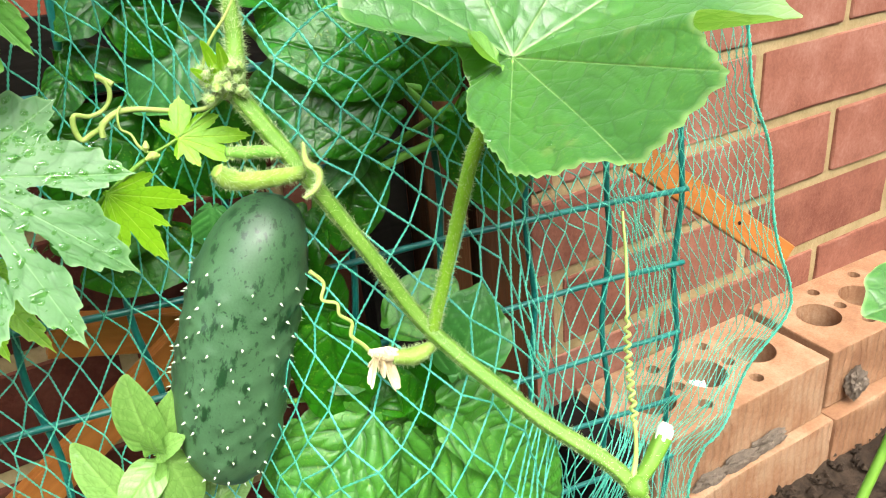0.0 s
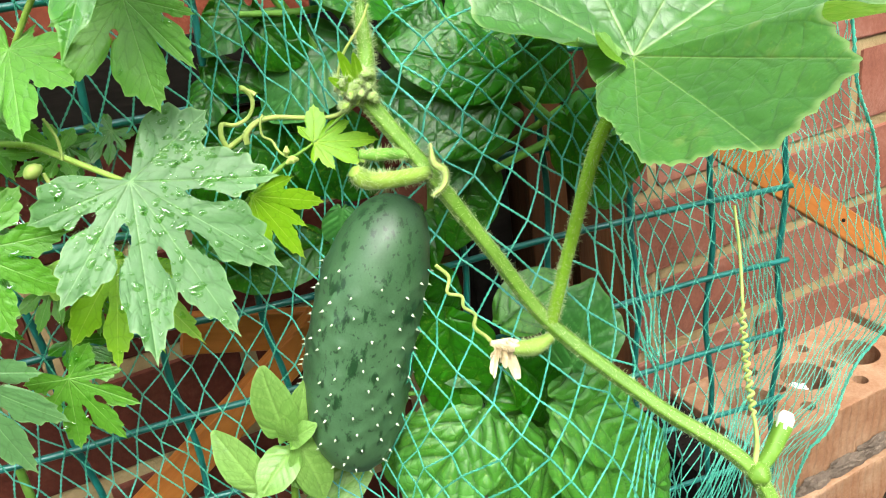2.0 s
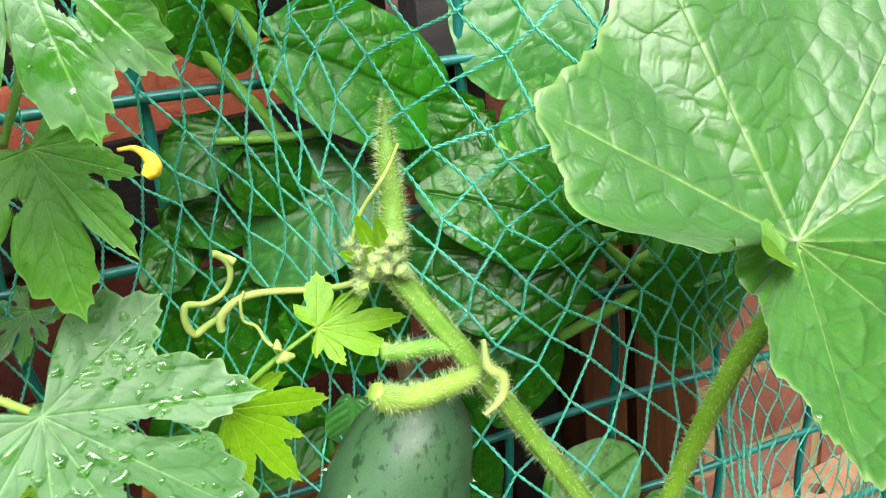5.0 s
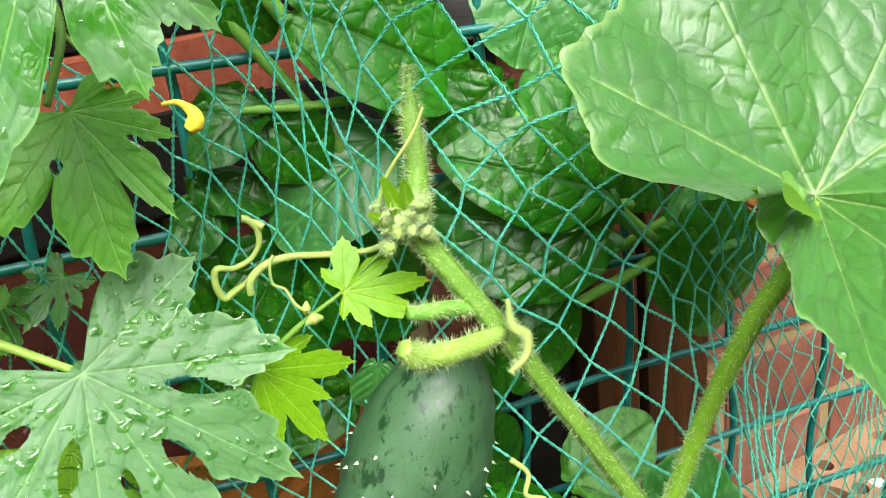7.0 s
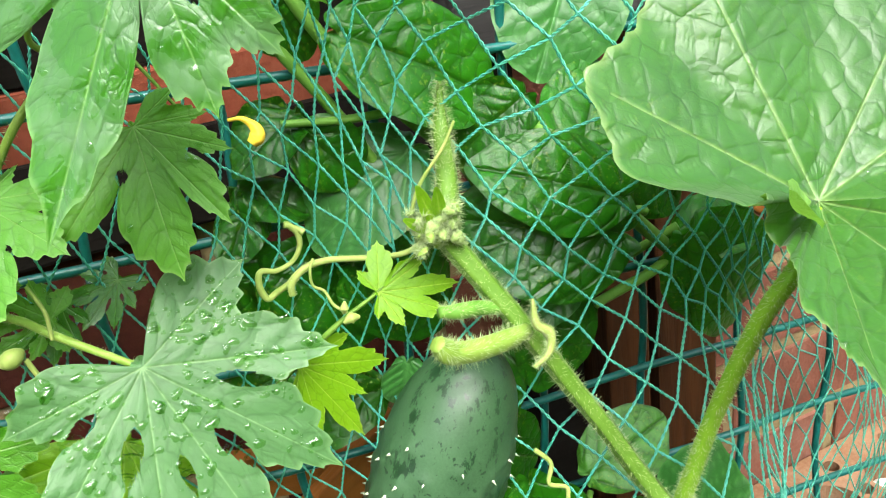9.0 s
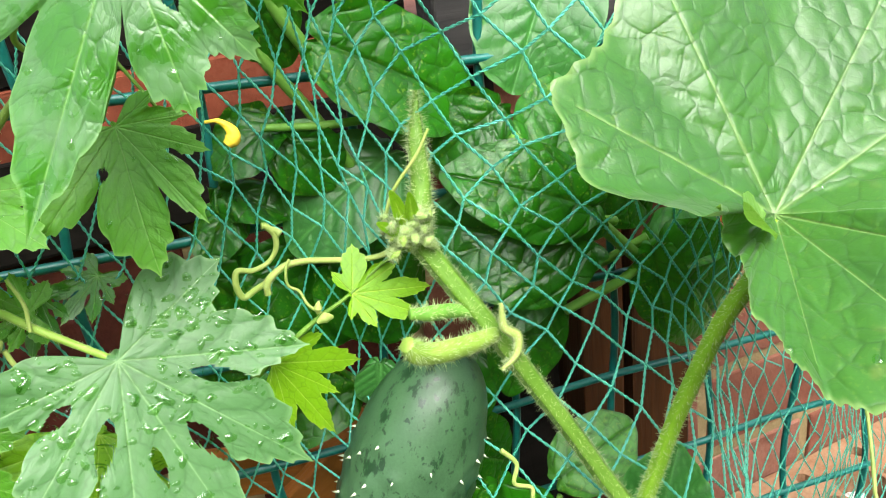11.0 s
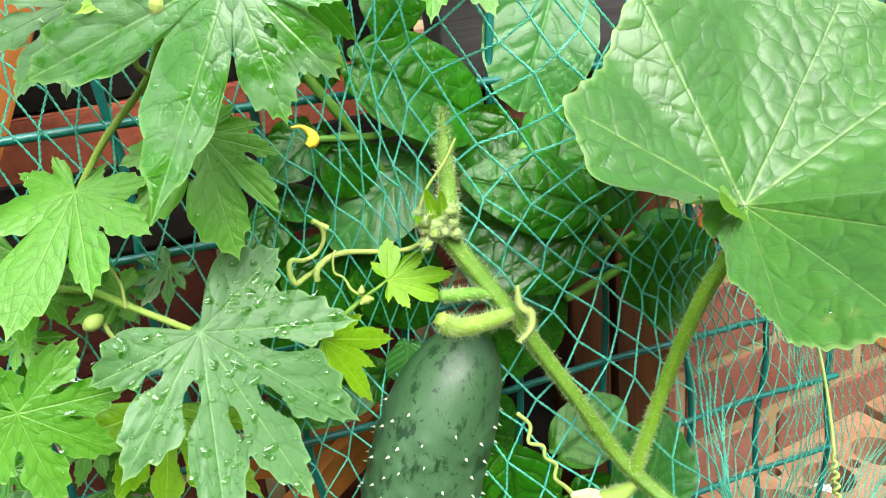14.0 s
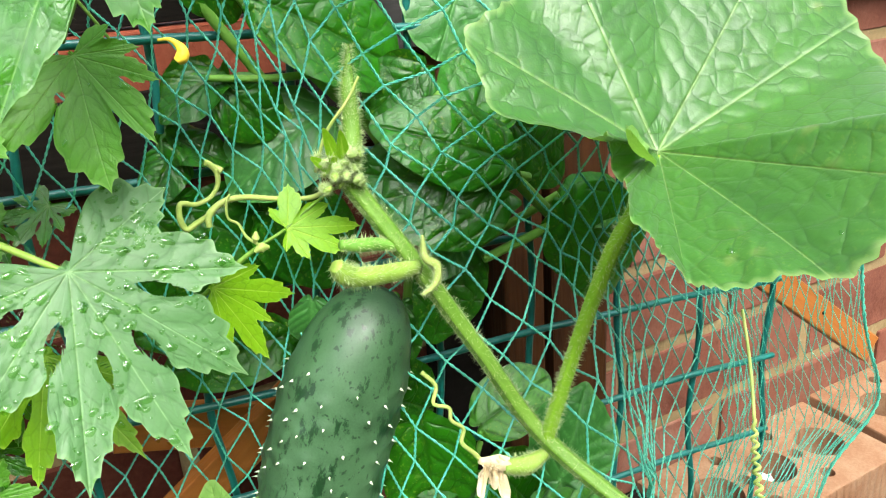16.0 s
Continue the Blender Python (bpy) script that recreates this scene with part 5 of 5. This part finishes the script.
# ---- basil seedling ----
basil = thing("basil_plant", "pale green basil shoot beside the cucumber", "basil plant", at=(-0.58, -0.14, 0.0))
vine_tube("stem", [(-0.590, -0.14, 0.0), (-0.588, -0.143, 0.2), (-0.5736, -0.149, 0.2936), (-0.5690, -0.150, 0.3240)], [0.003, 0.0025, 0.0018, 0.0013], STEM, 50, 10, owner=basil)
for k, (b, tp, facing, w) in enumerate((((-0.5703, -0.150, 0.3270), (-0.5780, -0.155, 0.3630), (-0.4, -0.80, 0.3), 0.62), ((-0.5673, -0.150, 0.3260), (-0.5575, -0.155, 0.3500), (0.1, -0.8, 0.5), 0.62),
                                        ((-0.5705, -0.150, 0.3180), (-0.5900, -0.162, 0.3120), (-0.2, -0.65, 0.7), 0.85), ((-0.5667, -0.152, 0.3225), (-0.5585, -0.164, 0.2915), (0.2, -0.8, 0.5), 0.62),
                                        ((-0.5890, -0.146, 0.3000), (-0.6025, -0.140, 0.3320), (-0.3, -0.7, 0.6), 0.60), ((-0.5696, -0.152, 0.3245), (-0.5638, -0.162, 0.3372), (0.1, -0.6, 0.8), 0.7),
                                        ((-0.5696, -0.152, 0.3245), (-0.5742, -0.162, 0.3395), (-0.3, -0.6, 0.7), 0.6), ((-0.5720, -0.150, 0.3020), (-0.5550, -0.146, 0.2850), (0.0, -0.7, 0.7), 0.6))):
    round_leaf(b, tp, facing, BASIL_LEAF, w, 50 + k, 0.1, basil, 0.0016, 0.12, 34, 100)

# ---- timber behind the fence ----
def slat(a, b, width, thick, mat, name, label, seed=0):
    a, b = Vector(a), Vector(b)
    x = (b - a).normalized()
    y = Vector((0, 1, 0)); y = (y - x * y.dot(x)).normalized()
    z = x.cross(y)
    m = Matrix((x, y, z)).transposed().to_4x4()
    m.translation = (a + b) / 2
    ob = new(name, box_mesh(name, ((b - a).length, thick, width), mat, 0.0012, 0.0002, seed, 2))
    ob.matrix_basis = m
    return tagged(ob, label, "slat")


slat((-0.29, -0.085, 0.418), (-0.116, -0.132, 0.272), 0.020, 0.008, ORANGE_WOOD, "wooden_slat", "orange-stained wooden slat set aslant behind the netting", 1)
slanting = bpy.data.objects["wooden_slat"]
nail = mesh("nail", *tube(np.array([(0.058, -0.0035, 0.001), (0.058, -0.0046, 0.001), (0.058, -0.0050, 0.001)]), [0.0014, 0.0014, 0.0004], 10), BLACK_WOOD)
part("nail", nail, slanting, "dark nail head")
slat((-0.71, -0.06, 0.209), (-0.50, -0.06, 0.347), 0.022, 0.010, ORANGE_WOOD, "wooden_slat", "orange-stained wooden slat leaning up behind the fence", 2)
slat((-0.600, -0.047, 0.347), (-0.490, -0.047, 0.312), 0.024, 0.010, ORANGE_WOOD, "wooden_slat", "orange-brown wooden slat lying across behind the fence", 3)
slat((-0.630, -0.036, 0.600), (-0.668, -0.036, 0.528), 0.030, 0.010, ORANGE_WOOD, "wooden_slat", "orange-stained wooden slat set aslant behind the fence", 7)
timber("timber_post", (0.046, 0.03, 0.40), (-0.308, -0.035, 0.265), BROWN_WOOD, "dark brown upright timber post", "post", seed=4)
timber("timber_post", (0.029, 0.03, 0.39), (-0.352, -0.035, 0.260), BROWN_WOOD, "narrow dark brown upright timber post", "post", seed=5)
# no real post: a black board added to paint the shadowed gap
timber("timber_post", (0.034, 0.02, 0.40), (-0.388, -0.020, 0.265), BLACK_WOOD, "near-black upright board added for the shaded gap beside brown posts", "post", seed=15)
# added block; its black stands in for shade at the brick's end
timber("shade_block", (0.048, 0.086, 0.105), (-0.2365, -0.047, 0.058), BLACK_WOOD, "near-black block added for the shade at the perforated brick's end", "timber offcut", seed=17)
timber("fence_board", (1.6, 0.022, 0.118), (-1.232, 0.012, 0.5925), BLACK_WOOD, "near-black horizontal fence board above the wall", "fence board", seed=6)
timber("fence_board", (1.6, 0.022, 0.118), (0.372, -0.013, 0.567), GREY_WOOD, "weathered grey horizontal fence board above the wall", "fence board", seed=16)

# unseen wall added behind the viewpoint to hold back low sky light
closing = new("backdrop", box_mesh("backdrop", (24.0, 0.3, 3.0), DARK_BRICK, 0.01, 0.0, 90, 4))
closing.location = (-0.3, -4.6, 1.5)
tagged(closing, "plain dark brick wall, unseen, added to cut low sky light", "wall", kind="structure")

# strip added in black to imitate the deep shade under the top course
timber("dark_gap_strip", (0.62, 0.008, 0.045), (-0.70, -0.006, 0.4800), BLACK_WOOD, "near-black strip added for the shaded gap along the wall", "rail", seed=12)

# ---- perforated bricks ----
def perforated(at, turn, label):
    bm = bmesh.new()
    L, W, H = 0.215, 0.1025, 0.065

    def loop(pts):
        vs = [bm.verts.new((x, y, 0)) for x, y in pts]
        return [bm.edges.new((vs[i], vs[(i + 1) % len(vs)])) for i in range(len(vs))]
    edges = loop([(-L / 2, -W / 2), (L / 2, -W / 2), (L / 2, W / 2), (-L / 2, W / 2)])
    holes = [(x, 0.0, 0.0215) for x in (-0.064, 0.0, 0.064)] + [(x, y, 0.0065) for x in (-0.032, 0.032) for y in (-0.032, 0.0, 0.032)]
    for hx, hy, hr in holes:
        n = 24 if hr > 0.01 else 12
        edges += loop([(hx + hr * math.cos(2 * math.pi * i / n), hy + hr * math.sin(2 * math.pi * i / n)) for i in range(n)])
    bmesh.ops.triangle_fill(bm, edges=edges, use_beauty=True)
    r = bmesh.ops.extrude_face_region(bm, geom=bm.faces[:])
    bmesh.ops.translate(bm, vec=(0, 0, -H), verts=[v for v in r["geom"] if isinstance(v, bmesh.types.BMVert)])
    bmesh.ops.recalc_face_normals(bm, faces=bm.faces)
    rim = [e for e in bm.edges if len(e.link_faces) == 2 and e.calc_face_angle(0) > 1.0 and (abs(e.verts[0].co.x) > 0.1 or abs(e.verts[0].co.y) > 0.05)]
    bmesh.ops.bevel(bm, geom=rim, offset=0.0022, segments=2, profile=0.6, affect="EDGES")
    me = bpy.data.meshes.new("perforated_brick")
    bm.to_mesh(me); bm.free()
    me.materials.append(ENGINEER)
    ob = new("perforated_brick", me)
    ob.matrix_basis = pose(*at, *turn)
    tagged(ob, label, "brick", "perforated bricks along the wall")


TOP = 0.117
perforated((-0.1035, -0.0535, TOP), (0, 0, 0.5), "orange-red perforated brick with round holes, laid loose")
perforated((0.122, -0.0515, TOP + 0.001), (0.6, 0, -1.0), "orange-red perforated brick with round holes, laid loose")
perforated((0.345, -0.053, TOP), (0, 0.3, 0.4), "orange-red perforated brick with round holes, laid loose")
for k in range(4):
    ob = new("solid_brick", box_mesh("solid_brick", (0.2142, 0.110, 0.066), ENGINEER, 0.003, 0.0005, 30 + k, 4))
    ob.matrix_basis = pose(-0.098 + 0.2150 * k, -0.060 - 0.001 * (k % 2), TOP - 0.065 - 0.034, 0, 0, 0.15 * (k % 2))
    tagged(ob, "pinkish orange brick bedded in the soil", "brick", "bricks bedded along the wall")


def crumb(at, size, seed, mat=None, label="grey-brown crumbly old mortar clinging to the brick"):
    bm = bmesh.new()
    bmesh.ops.create_icosphere(bm, subdivisions=4, radius=1)
    for v in bm.verts:
        d = 1 + 0.15 * noise.noise(v.co * 11 + Vector((0, 0, seed))) + 0.35 * noise.noise(v.co * 1.6 + Vector((seed, 0, 0))) + 0.2 * noise.noise(v.co * 4 + Vector((0, seed, 0)))
        v.co = Vector((v.co.x * size[0], v.co.y * size[1], v.co.z * size[2])) * d
    me = bpy.data.meshes.new("mortar_lump")
    bm.to_mesh(me); bm.free()
    me.materials.append(mat or RUBBLE)
    ob = new("mortar_lump", me)
    ob.location = at
    tagged(ob, label, "mortar lump")


crumb((0.045, -0.108, 0.075), (0.012, 0.008, 0.016), 1)
for k, (x, z, w) in enumerate(((-0.075, 0.062, 0.022), (-0.112, 0.057, 0.026), (-0.148, 0.054, 0.018))):
    crumb((x, -0.1085, z), (w, 0.004, 0.009), 3 + k)
crumb((-0.108, -0.050, 0.098), (0.011, 0.009, 0.010), 9, PLASTER, "white crumb of old mortar in a brick hole")

# ---- brick wall ----
wall = new("wall_1", box_mesh("wall_1", (3.4, 0.2, 0.76), MORTAR, 0, 0, 0))
wall.location = (-0.1, 0.1025, 0.147)
tagged(wall, "red brick wall with yellowish mortar joints", "wall", kind="structure")
BRICKS = [box_mesh("brick", (0.2145, 0.10, 0.0645), BRICK, 0.002, 0.0006, 60 + k, 2) for k in range(5)]
RED = [box_mesh("brick", (0.2145, 0.10, 0.0645), RED_BRICK, 0.002, 0.0006, 72 + k, 2) for k in range(5)]
# behind the plants the shade is put into a darker brick colour
SHADED = [box_mesh("brick", (0.2145, 0.10, 0.0645), DARK_BRICK, 0.002, 0.0006, 66 + k, 2) for k in range(5)]
g = random.Random(12)
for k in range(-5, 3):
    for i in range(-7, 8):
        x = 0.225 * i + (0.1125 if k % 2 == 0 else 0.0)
        ob = new("brick", (BRICKS if x > -0.36 else RED if k > 1 else SHADED)[g.randrange(5)])
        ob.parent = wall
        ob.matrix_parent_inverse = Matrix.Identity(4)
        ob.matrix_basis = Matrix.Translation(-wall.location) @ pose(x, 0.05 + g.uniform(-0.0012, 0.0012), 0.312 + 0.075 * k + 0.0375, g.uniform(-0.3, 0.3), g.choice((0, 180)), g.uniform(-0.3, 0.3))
